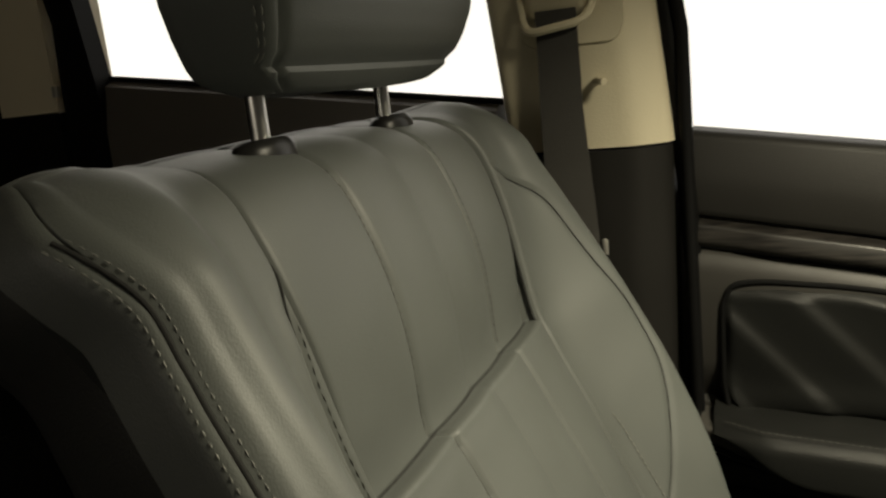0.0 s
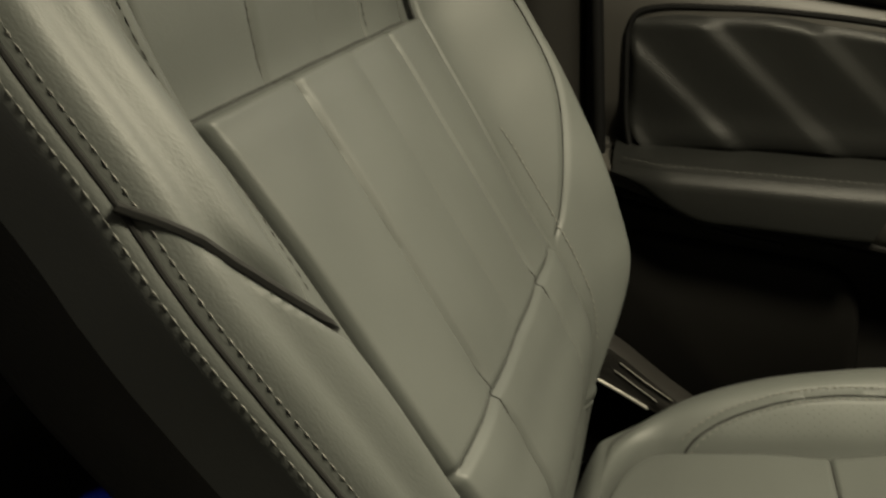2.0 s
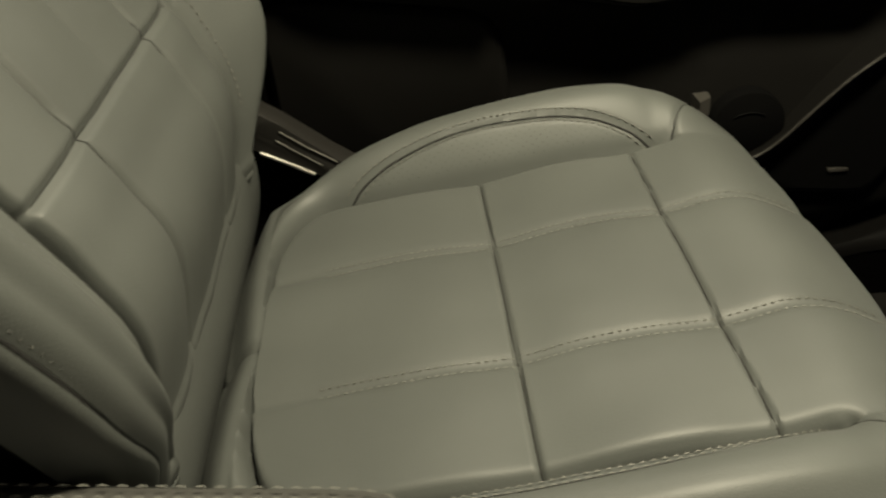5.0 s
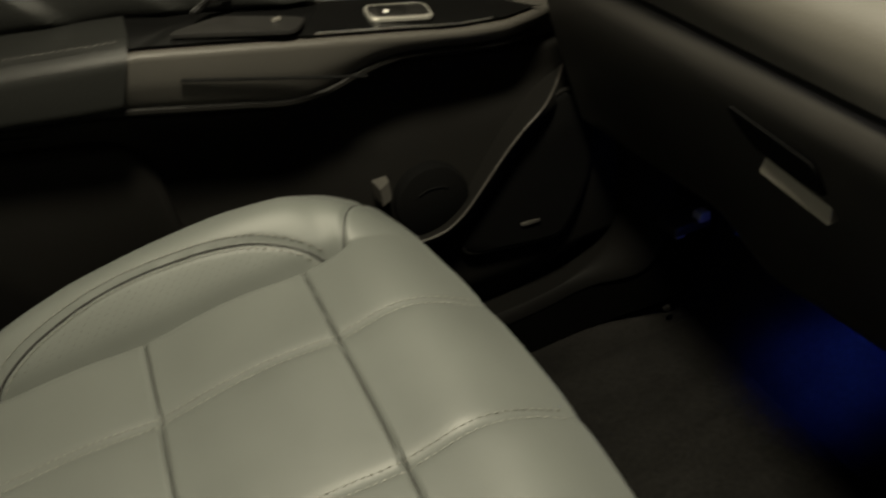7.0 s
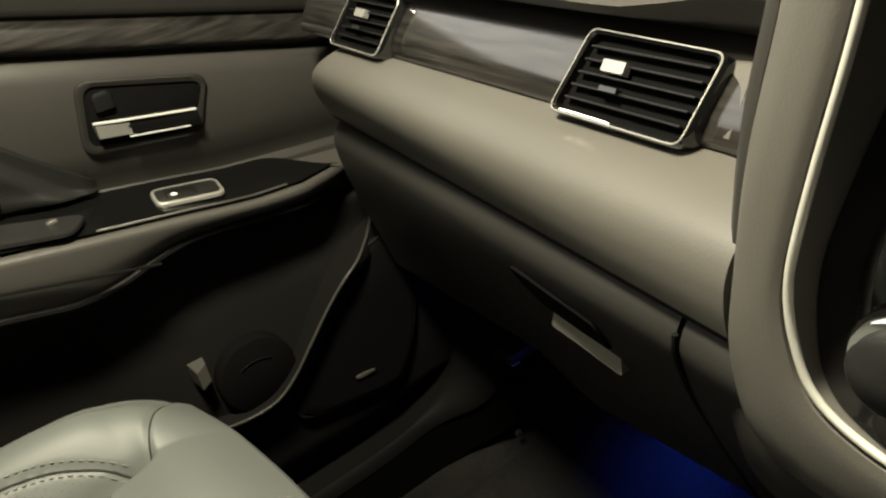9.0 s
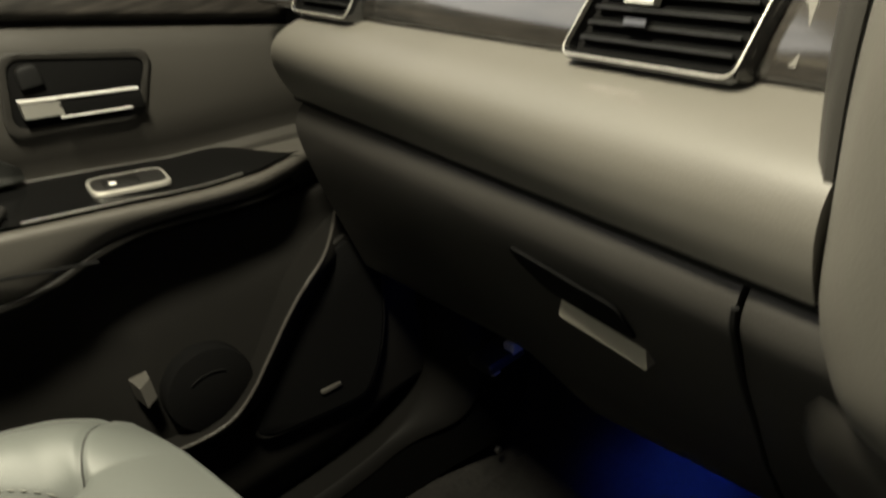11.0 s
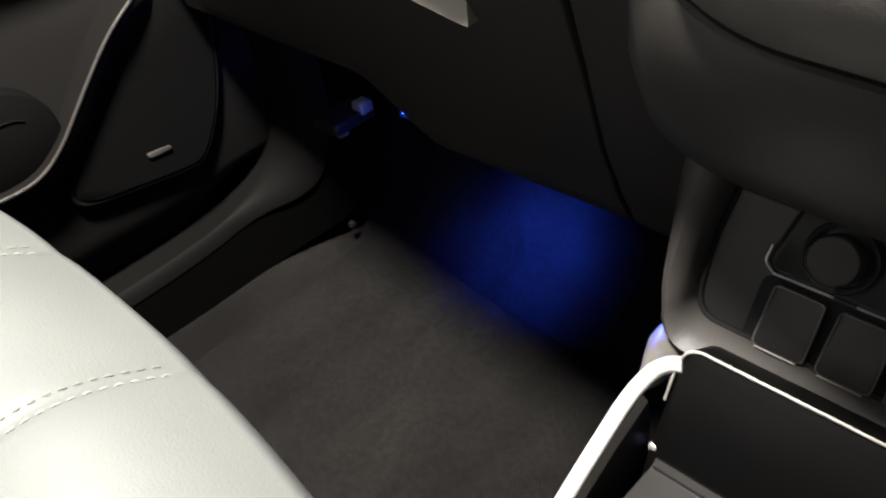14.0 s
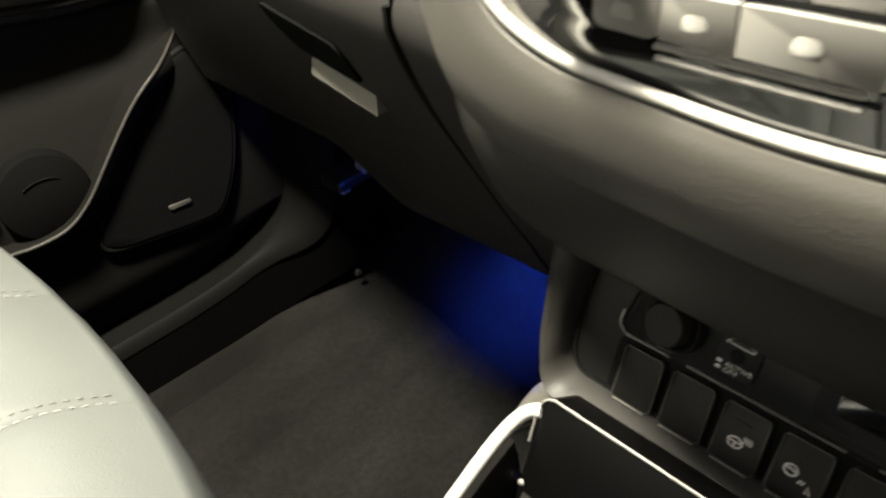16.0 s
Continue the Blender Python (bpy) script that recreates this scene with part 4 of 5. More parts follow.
part("upper_trim", loft([pillar_ring(z, -0.246 - 0.01 * k, -0.060 - 0.012 * k, -0.742 + 0.012 * k) for k, z in ((0, 0.885), (0.05, 0.89), (1, 1.03), (2, 1.16), (3.4, 1.34))]), BEIGE, pillar, "beige plastic upper trim")
part("lower_trim", loft([pillar_ring(z, -0.255, y1, x) for z, y1, x in ((0.05, -0.09, -0.72), (0.3, -0.088, -0.728), (0.6, -0.070, -0.735), (0.882, -0.062, -0.744))]), DOOR_UPPER, pillar, "black plastic lower trim")
part("door_gap_seal", tube([(-0.772, -0.048, z) for z in (0.1, 0.5, 0.88, 1.0)] + [(-0.757, -0.066, 1.15), (-0.745, -0.09, 1.34)], 0.007, 10), RUBBER, pillar, "black rubber door seal")
part("window_frame", tube([(-0.790, -0.046, 0.72), (-0.786, -0.052, 0.84), (-0.782, -0.057, 0.95), (-0.774, -0.068, 1.05), (-0.758, -0.092, 1.34)], 0.010, 10), RUBBER, pillar, "black window frame")
part("guide_slot", plate(rounded([(-0.110, 0.995), (-0.100, 1.01), (-0.100, 1.30), (-0.212, 1.30), (-0.212, 1.01), (-0.20, 0.995)], 0.012, 4), (-0.7335, 0, 0), *HN, 0.004, 0.002), BEIGE, pillar, "beige belt height slider")
part("hook", tube([(-0.738, -0.135, 0.955), (-0.725, -0.130, 0.957), (-0.716, -0.122, 0.955)], 0.004, 8), BEIGE, pillar, "small beige hook")
belt = thing("seat_belt", "dark grey seat belt webbing hanging from a beige guide", "seat belt", (-0.72, -0.17, 0.5))
part("webbing", loft([[(x, y0, z), (x, y1, z), (x - 0.0015, y1, z), (x - 0.0015, y0, z)] for x, y0, y1, z in ((-0.711, -0.188, -0.145, 1.032), (-0.712, -0.188, -0.145, 0.985), (-0.713, -0.190, -0.145, 0.93), (-0.715, -0.191, -0.142, 0.87), (-0.716, -0.190, -0.138, 0.80), (-0.70, -0.188, -0.136, 0.60), (-0.69, -0.186, -0.134, 0.25))]), BELT, belt, "dark grey woven webbing", smooth=False)
part("belt_guide", tube(smooth_line([(-0.722, -0.206, 1.045), (-0.712, -0.200, 1.020), (-0.706, -0.190, 1.012), (-0.704, -0.167, 1.014), (-0.706, -0.143, 1.018), (-0.712, -0.132, 1.028), (-0.722, -0.126, 1.050)], 6), 0.0045, 8), BEIGE, belt, "beige belt guide loop")
part("guide_cover", loft([[(p[0], p[1], z) for p in rounded([(-0.74, -0.205), (x, -0.20), (x, -0.135), (-0.74, -0.13)], 0.01, 3)] for z, x in ((1.026, -0.722), (1.035, -0.714), (1.08, -0.712), (1.10, -0.73))]), BEIGE, belt, "beige guide cover")
part("belt_button", box(-0.7145, -0.7105, -0.134, -0.128, 0.775, 0.792, 0.002), SILVER_PAINT, belt, "pale plastic stop button")


def rear_sill(y):
    return lerp_table([(-1.4, 1.10), (-0.80, 1.020), (-0.248, 0.940)], y)


rear = thing("rear_door", "black rear passenger door trim below the window", "door", (-0.8, -0.5, 0.1), kind="structure")
part("door_card", loft([[(-0.86, y, 0.08), (-0.755, y, 0.08), (-0.75, y, 0.5), (-0.755, y, rear_sill(y) - 0.07), (-0.768, y, rear_sill(y) - 0.008), (-0.785, y, rear_sill(y)), (-0.86, y, rear_sill(y))] for y in (-0.255, -0.4, -0.6, -0.81)]), REAR_CARD, rear, "dark brown rear door card")
part("sill_seal", tube([(-0.785, y, rear_sill(y) + 0.002) for y in (-0.25, -0.45, -0.65, -0.81)], 0.004, 6), RUBBER, rear, "black window seal")
cp = thing("c_pillar", "black and beige rear pillar trim", "pillar", (-0.78, -0.9, 0.2), kind="structure")
part("window_frame", loft([[(-0.785, y0, z), (-0.755, y0, z), (-0.752, y1, z), (-0.785, y1, z)] for z, y0, y1 in ((0.1, -0.87, -0.80), (1.0, -0.865, -0.80), (1.10, -0.86, -0.813), (1.38, -0.92, -0.85))]), RUBBER, cp, "black rear window frame")
part("pillar_trim", loft([[(-0.86, -0.98, z), (-0.75, -0.975, z), (-0.745, y1, z), (-0.86, y1, z)] for z, y1 in ((0.985, -0.866), (1.15, -0.868), (1.38, -0.93))]), BEIGE, cp, "beige rear pillar trim")
part("lower_trim", loft([[(-0.86, -1.4, z), (-0.745, -1.4, z), (-0.745, -0.868, z), (-0.86, -0.868, z)] for z in (0.1, 0.984)]), PLASTIC, cp, "black lower rear trim")
part("quarter_panel", loft([[(-0.86, -1.62, z), (-0.752, -1.62, z), (-0.752, -0.976, z), (-0.86, -0.976, z)] for z in (0.985, 1.38)]), PLASTIC, cp, "dark rear quarter trim")
part("clip", box(-0.752, -0.744, -0.872, -0.862, 1.005, 1.02, 0.002), SILVER_PAINT, cp, "small pale clip")
bench = thing("rear_bench", "dark leather rear bench seat", "seat", (0, -0.9, 0.1))
part("seat", box(-0.70, 0.70, -1.05, -0.62, 0.20, 0.40, 0.05), LEATHER_SIDE, bench)
part("backrest", loft([[(x, -0.98, 0.34), (x, -0.96, 0.42), (x, -1.14, 0.95), (x, -1.22, 0.97), (x, -1.26, 0.90), (x, -1.10, 0.34)] for x in (-0.72, 0.72)]), LEATHER_SIDE, bench)

# ---- dashboard ----
def pad_low(x):
    return Vector((x, 0.573 + (-0.187 - x) * 0.155, 0.561 + (x + 0.187) * 0.044))


def pad_high(x):
    return Vector((x, 0.628 + (-0.25 - x) * 0.06, 0.617))


dash = thing("dashboard", "black dashboard with soft pad, wood strip, air vents and glovebox", "dashboard", (-0.4, 0.7, 0.5))
XL, XR = -0.722, -0.160


BULGE = [tuple(p) for p in smooth_line([(0, 0.001), (0.1, 0.0080), (0.2, 0.0145), (0.3, 0.0200), (0.4, 0.0248), (0.5, 0.0282), (0.6, 0.030), (0.7, 0.0292), (0.8, 0.0245), (0.9, 0.0150), (1, 0.0)], 4)]


def pad_section(x):
    lo, hi = pad_low(x), pad_high(x)
    d = hi - lo
    out = Vector((0, -1, 0.25)).normalized()
    q = min(1.0, max(0.0, (x - XL) / 0.014))
    end = math.sqrt(max(0.0, 1 - (1 - q) ** 2))
    ring = []
    for k in range(27):
        t = k / 26
        b = lerp_table(BULGE, t)
        slant = 0.070 * t * max(0.0, 1 - (x - XL) / 0.25)
        ring.append(lo + d * t + out * b * (0.4 + 0.6 * end) + Vector((slant, 0.014 * (1 - end) - 0.06 * slant, 0)))
    return ring + [hi + Vector((0, 0.08, 0.004)), lo + Vector((0, 0.08, 0.0))]


part("soft_pad", loft([pad_section(XL + (XR - XL) * (k / 44) ** 2.2) for k in range(45)]), PAD, dash, "grained soft dash pad")


def glove_y(x, z):
    """The face of the glovebox at a height."""
    lo = pad_low(x)
    t = (lo.z - z) / (lo.z - 0.34)
    q = min(1.0, max(0.0, t))
    return lo.y + 0.003 + (0.676 - lo.y) * max(0.0, t) ** 1.12 - 0.017 * math.sin(math.pi * q ** 0.45) + 0.014 * max(0.0, 1 - q / 0.13) ** 2


GX0, GX1 = -0.700, -0.2165


def seam_x(z):
    """Where the glovebox ends towards the stack."""
    return lerp_table([(0.33, -0.247), (0.37, -0.239), (0.42, -0.224), (0.455, -0.214), (0.49, -0.206), (0.52, -0.199), (0.55, -0.196)], z)


def glove_section(x):
    lo = pad_low(x)
    zb = 0.296 + 0.056 * step(-0.385, -0.455, x)
    ring = [(x, glove_y(x, lo.z - 0.004) + 0.012, lo.z - 0.005)]
    for k in range(25):
        z = lo.z - 0.006 - (lo.z - 0.006 - zb) * (k / 24) ** 1.5
        ring.append((x, glove_y(x, z), z))
    return ring + [(x, glove_y(x, zb) + 0.012, zb - 0.008), (x, glove_y(x, zb) + 0.028, zb - 0.009), (x, 0.80, zb + 0.050), (x, 0.80, lo.z - 0.004)]


glove = part("glovebox_door", loft([[(p[0] + (seam_x(p[2]) - 0.001 - GX1) * k / 30, p[1], p[2]) for p in glove_section(GX0 + (GX1 - GX0) * k / 30)] for k in range(31)]), GLOVE, dash, "dark grained glovebox door")
pad_o = [(-0.3420, 0.4665), (-0.2750, 0.4570), (-0.2770, 0.4725), (-0.3390, 0.4795)]
part("glovebox_handle", loft([[(x, glove_y(x, z) + d, z) for x, z in rounded(pad_o, 0.002, 2)] for d in (0.004,)] + [[(x, 0.6095 - (0.4785 - z) * k, z) for x, z in rounded(pad_o, 0.002, 2)] for k in (0.16, 0.18)]), HANDLE_GREY, glove, "grey glovebox handle")
# Raised near-black sheet; its colour stands for shade inside the finger recess.
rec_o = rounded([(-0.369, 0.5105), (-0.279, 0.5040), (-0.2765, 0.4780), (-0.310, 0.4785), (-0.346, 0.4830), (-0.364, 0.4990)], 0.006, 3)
part("handle_recess", loft([[(x, glove_y(x, z) + d, z) for x, z in rec_o] for d in (0.003, -0.0016)]), SPEAKER_SHADE, glove, "near-black sheet standing for the shaded finger recess above the handle")
# dark joint between pad and glovebox, and at its end
part("joint", tube([pad_low(x) + Vector((0, 0.006, -0.004)) for x in (XL + (XR - XL) * k / 30 for k in range(31))], 0.004, 6), RUBBER, dash)
part("joint", tube([(seam_x(z), glove_y(seam_x(z), z) + 0.0012, z) for z in (0.545 - 0.245 * k / 24 for k in range(25))], 0.0018, 6), RUBBER, dash)


def strip_ring(x):
    h = pad_high(x)
    return [h + Vector(v) for v in ((0, 0.004, 0.002), (0, 0.0035, 0.006), (0, 0.0100, 0.0172), (0, 0.0195, 0.0295), (0, 0.030, 0.041), (0, 0.04, 0.047), (0, 0.09, 0.047), (0, 0.09, 0.002))]


part("wood_strip", loft([strip_ring(-0.75 + 0.56 * k / 30) for k in range(31)]), WOOD, dash, "dark glossy wood strip")


def upper_ring(x):
    h = pad_high(x)
    lift = 0.012 * step(-0.30, -0.2, x)
    return [h + Vector(v) for v in ((0, 0.046, 0.046), (0, 0.022, 0.056 + lift * 0.6), (0, 0.014, 0.064 + lift), (0, 0.016, 0.072 + lift), (0, 0.034, 0.082 + lift), (0, 0.10, 0.090 + lift), (0, 0.34, 0.10), (0, 0.34, 0.046))]


part("upper_dash", loft([upper_ring(-0.75 + 0.58 * k / 20) for k in range(21)]), PAD, dash, "soft upper dash")


def vent(name, x0, x1, slats, knob_x):
    """An air vent on the slope of the wood strip: frame, near-black sheet for the cavity's shade, slats and a slider.
    """
    o = Vector((0, 0.6305 + (-0.25 - x0) * 0.06, 0.6145))
    up = Vector((0, 0.62, 0.785)).normalized()
    right = Vector((1, -0.06, 0)).normalized()
    n = right.cross(up).normalized()
    H = 0.050
    w = x1 - x0
    base = Vector((x0, 0, 0)) + o + n * 0.0072

    def at(a, b, h=0.0):
        return base + right * a + up * b + n * h
    outer = rounded([(-0.004, -0.002), (w + 0.002, -0.002), (w + 0.010, H), (0.008, H + 0.002)], 0.007, 5)
    inner = rounded([(-0.0005, 0.0012), (w - 0.0015, 0.0012), (w + 0.006, H - 0.003), (0.011, H - 0.0015)], 0.006, 5)
    v = part(name, loft([[at(p.x, p.y, -0.008) for p in outer], [at(p.x, p.y, 0.006) for p in outer], [at(p.x + (q.x - p.x) * 0.5, p.y + (q.y - p.y) * 0.5, 0.0085) for p, q in zip(outer, inner)],
                         [at(q.x, q.y, 0.007) for q in inner], [at(q.x, q.y, 0.001) for q in inner]], cap=False), PIANO, dash, "air vent with glossy frame")
    mid = [at(p.x + (q.x - p.x) * 0.35, p.y + (q.y - p.y) * 0.35, 0.0080) for p, q in zip(outer, inner)]
    part("trim_line", tube(mid + mid[:1], 0.0006, 6), SILVER_PAINT, v, "thin chrome line round the vent")
    # No cavity behind: a near-black sheet stands for its shade.
    part("vent_box", loft([[at(q.x, q.y, 0.0012) for q in inner], [at(q.x, q.y, 0.0016) for q in inner]]), SPEAKER_SHADE, v, "near-black sheet standing for the shaded vent cavity")
    for k in range(slats):
        b = 0.005 + (H - 0.010) * (k + 0.5) / slats
        a0, a1 = 0.004 + 0.011 * b / H, w - 0.005 + 0.008 * b / H
        # Slat body and paler front edge carry shade and light in their colours.
        part("slat", loft([[at(a, b - 0.0004, 0.0018), at(a, b - 0.0006, 0.0062), at(a, b + 0.0003, 0.0064), at(a, b + 0.0003, 0.0018)] for a in (a0, a1)]), SPEAKER_SHADE, v)
        part("slat_edge", tube([at(a0, b, 0.0064), at(a1, b, 0.0064)], 0.0008, 6), SWITCH, v)
    if knob_x:
        part("slider", loft([[at(knob_x + a, 0.0275 + b, h) for a, b in ((0, 0), (0.018, 0), (0.018, 0.007), (0, 0.007))] for h in (0.005, 0.010)]), SILVER_PAINT, v, "satin silver slider")
        part("slider_foot", loft([[at(knob_x + 0.004 + a, 0.0165 + b, h) for a, b in ((0, 0), (0.014, 0), (0.014, 0.003), (0, 0.003))] for h in (0.005, 0.010)]), PIANO, v)
    return v


vent("air_vent", -0.3275, -0.2265, 5, 0.030)
vent("air_vent", -0.648, -0.560, 5, 0.030)
part("vent_wing", loft([[Vector((x, y, z)) for x, y, z in ((-0.236, 0.642, 0.626), (-0.205, 0.636, 0.626), (-0.205, 0.654, 0.657), (-0.224, 0.658, 0.657))], [Vector((x, y, z)) for x, y, z in ((-0.235, 0.636, 0.626), (-0.206, 0.630, 0.626), (-0.206, 0.651, 0.656), (-0.223, 0.654, 0.656))]]), PAD, dash, "silver wing beside the vent")
# side piece below the pad, towards the stack
part("lower_side", loft([[(max(x, 0) + min(x, 0) * (seam_x(p[2]) + 0.001) / -0.2145, p[1] + dy, p[2]) for p in glove_section(x)] for x, dy in ((-0.2145, 0.004), (-0.2125, 0.0), (-0.20, -0.001), (-0.17, -0.001), (-0.13, 0.0), (-0.08, 0.0))]), GLOVE, dash, "dark lower dash side")

# ---- centre stack ----
stack = thing("centre_stack", "grey centre console stack with glossy black control panel", "car console", (0, 0.62, 0.3))


def stack_outline(hx, zl, r):
    return rounded([(-hx + 0.030, 0.84), (-hx + 0.012, 0.72), (-hx - 0.003, 0.655), (-hx - 0.011, zl + 0.058), (-hx + 0.002, zl + 0.019), (-hx + 0.03, zl + 0.006), (0, zl), (hx - 0.03, zl + 0.006), (hx - 0.002, zl + 0.019), (hx + 0.011, zl + 0.058), (hx + 0.003, 0.655), (hx - 0.012, 0.72), (hx - 0.030, 0.84)], r, 6)


def stack_ring(hx, zl, r, y, lean=0.06):
    return [(p[0], y + lean * (p[1] - 0.55), p[1]) for p in stack_outline(hx, zl, r)]


part("lower_panel", loft([stack_ring(*r) for r in ((0.192, 0.404, 0.03, 0.70), (0.190, 0.405, 0.03, 0.645), (0.184, 0.412, 0.03, 0.622), (0.175, 0.436, 0.03, 0.600), (0.165, 0.466, 0.03, 0.5825), (0.157, 0.488, 0.03, 0.574), (0.1535, 0.493, 0.03, 0.5735), (0.1515, 0.4965, 0.03, 0.5765), (0.1500, 0.499, 0.03, 0.590))]), STACK_SKIN, stack, "dark soft panel below the stack surround")
part("bezel", loft([stack_ring(*r) for r in ((0.1525, 0.4955, 0.03, 0.70), (0.1525, 0.4955, 0.03, 0.579), (0.1510, 0.498, 0.03, 0.573), (0.149, 0.500, 0.029, 0.567), (0.144, 0.505, 0.028, 0.559), (0.137, 0.515, 0.028, 0.5515), (0.128, 0.527, 0.026, 0.5465), (0.120, 0.539, 0.026, 0.5452), (0.117, 0.5425, 0.026, 0.5448), (0.1145, 0.5455, 0.025, 0.5452), (0.1118, 0.5485, 0.025, 0.5462), (0.1105, 0.5498, 0.025, 0.5505), (0.1102, 0.5501, 0.025, 0.66))]), PAD, stack, "soft grey stack surround")
part("joint", tube([Vector(p) for p in stack_ring(0.1523, 0.4958, 0.03, 0.5755)], 0.0016, 6), RUBBER, stack)
part("chrome_frame", tube([Vector(p) for p in stack_ring(0.1092, 0.5516, 0.026, 0.5475)], 0.0019, 10), FRAME_SILVER, stack, "satin silver frame line")
part("gloss_panel", loft([stack_ring(0.1100, 0.550, 0.025, 0.562, 0.35), stack_ring(0.1100, 0.550, 0.025, 0.5515, 0.35), stack_ring(0.1095, 0.5505, 0.025, 0.551, 0.35)]), PIANO, stack, "glossy black control panel")
DX, DZ = -0.070, 0.604
dial = part("climate_dial", loft([[(DX + r * math.cos(k * math.tau / 32), y, DZ + r * math.sin(k * math.tau / 32)) for k in range(32)] for r, y in ((0.021, 0.556), (0.021, 0.546), (0.019, 0.543), (0.0165, 0.5425))]), CHROME, stack, "chrome ringed dial")
part("dial_cap", loft([[(DX + r * math.cos(k * math.tau / 32), y, DZ + r * math.sin(k * math.tau / 32)) for k in range(32)] for r, y in ((0.0162, 0.5435), (0.0162, 0.537), (0.014, 0.5352))]), PLASTIC_SMOOTH, dial, "black dial cap")
for x0, x1 in ((-0.0625, -0.0411), (-0.0408, -0.0191), (-0.0188, 0.0165), (0.0168, 0.0365), (0.0368, 0.0565)):
    key = part("climate_key", plate(rounded([(x0, 0.5712), (x1, 0.5705), (x1 + 0.001, 0.5840), (x0 + 0.001, 0.5840)], 0.004 if x0 < -0.06 else 0.0006, 4), (0, 0.5165, 0), (1, 0, 0), (0, 0.06, 1), 0.0025, 0.0005), KEY, stack, "grey climate key")
    xm = (x0 + x1) / 2
    part("key_mark", plate(rounded([(xm - 0.004, 0.5752), (xm + 0.004, 0.5748), (xm + 0.003, 0.5790), (xm - 0.003, 0.5794)], 0.0018, 3), (0, 0.5141, 0), (1, 0, 0), (0, 0.06, 1), 0.0003, 0.0001), KEY_MARK, key)
for k in range(5):
    x = -0.044 + 0.021 * k
    part("climate_key", plate(rounded([(x, 0.5865), (x + 0.0206, 0.5865), (x + 0.0206, 0.602), (x, 0.602)], 0.0008, 3), (0, 0.5170, 0), (1, 0, 0), (0, 0.06, 1), 0.0025, 0.0006), KEY, stack, "grey climate key")
for z in (0.5642, 0.5676):
    part("panel_line", tube([(-0.043, 0.5505, z), (0.0, 0.5505, z - 0.0006), (0.012, 0.5505, z - 0.0006)], 0.0010, 6), KEY, stack, "thin silver line")

# switch panel below the stack
FR_O = rounded([(-0.187, 0.445), (-0.1735, 0.346), (-0.160, 0.326), (0.160, 0.326), (0.1735, 0.346), (0.187, 0.445)], 0.016, 6)
FR_I = rounded([(-0.147, 0.430), (-0.1575, 0.368), (-0.1555, 0.3345), (0.1555, 0.3345), (0.1575, 0.368), (0.147, 0.430)], 0.013, 6)


def leaning(x, y, z):
    """A place on the switch panel, which leans back towards its top."""
    return Vector((x, y + 0.45 * (z - 0.3666), z))


def frame_ring(mix, y):
    """A ring of the frame between its outer and inner outline."""
    return [leaning(p[0] + (q[0] - p[0]) * mix, y, p[1] + (q[1] - p[1]) * mix) for p, q in zip(FR_O, FR_I)]


part("panel_frame", loft([frame_ring(0, 0.72), frame_ring(0, 0.650), frame_ring(0.03, 0.634), frame_ring(0.14, 0.622), frame_ring(0.32, 0.6145), frame_ring(0.54, 0.612), frame_ring(0.76, 0.615), frame_ring(0.92, 0.6205), frame_ring(1.0, 0.632)], cap=False), STACK_SKIN, stack, "soft rounded panel frame")
swp = part("switch_panel", loft([[leaning(q[0], y, q[1]) for q in FR_I] for y in (0.70, 0.6330, 0.6326)]), SWITCH, stack, "black switch panel")


def lean_back(ob):
    """Sets a piece drawn upright onto the leaning panel."""
    for v in ob.data.vertices:
        x, y, z = v.co
        v.co = leaning(x, y + 0.0011, 0.3666 + (z - 0.371) * 0.667 + 0.42 * (0.6300 - y))
    for c in ob.children:
        lean_back(c)


gap_i = [leaning(q[0] * 0.992, 0.6322, 0.3666 + (q[1] - 0.3666) * 0.985) for q in FR_I]
part("panel_gap", tube(gap_i + gap_i[:1], 0.0016, 6), RUBBER, stack, "dark gap round the switch panel")
UX, UZ = (1, 0, 0), (0, 0, 1)
plate_o = rounded([(-0.130, 0.371), (0.126, 0.371), (0.130, 0.426), (-0.119, 0.426)], 0.010, 6)
part("upper_plate", plate(plate_o, (0, 0.6315, 0), UX, UZ, 0.003, 0.0015), SWITCH, swp, "black plate with socket cap")
gap_o = [(p[0], 0.6296, p[1]) for p in plate_o]
part("plate_gap", tube(gap_o + gap_o[:1], 0.0013, 6), RUBBER, swp, "dark gap round the plate")
for x0, x1 in ((-0.125, -0.098), (-0.088, -0.010), (0.004, 0.12)):
    part("plate_edge", tube([(x0, 0.6278, 0.3700), (x1, 0.6278, 0.3700)], 0.0008, 6), SILVER_PAINT, swp, "thin chrome edge")
part("plate_edge", tube(smooth_line([(-0.1255, 0.628, 0.3705), (-0.1295, 0.628, 0.376), (-0.1290, 0.628, 0.386)], 5), 0.0007, 6), SILVER_PAINT, swp, "thin chrome edge")


def disc(name, x, z, rs, mat, label):
    return part(name, loft([[(x + r * math.cos(k * math.tau / 36), y, z + 1.35 * r * math.sin(k * math.tau / 36)) for k in range(36)] for r, y in rs]), mat, swp, label)


disc("socket_ring", -0.1000, 0.3940, ((0.0158, 0.629), (0.0158, 0.6255), (0.0150, 0.6245), (0.0132, 0.6255), (0.0128, 0.629)), PLASTIC_SMOOTH, "round socket surround")
disc("socket_cap", -0.1012, 0.3925, ((0.0112, 0.628), (0.0112, 0.6195), (0.0103, 0.6182), (0.0090, 0.6180)), GLOVE, "black power socket cap")
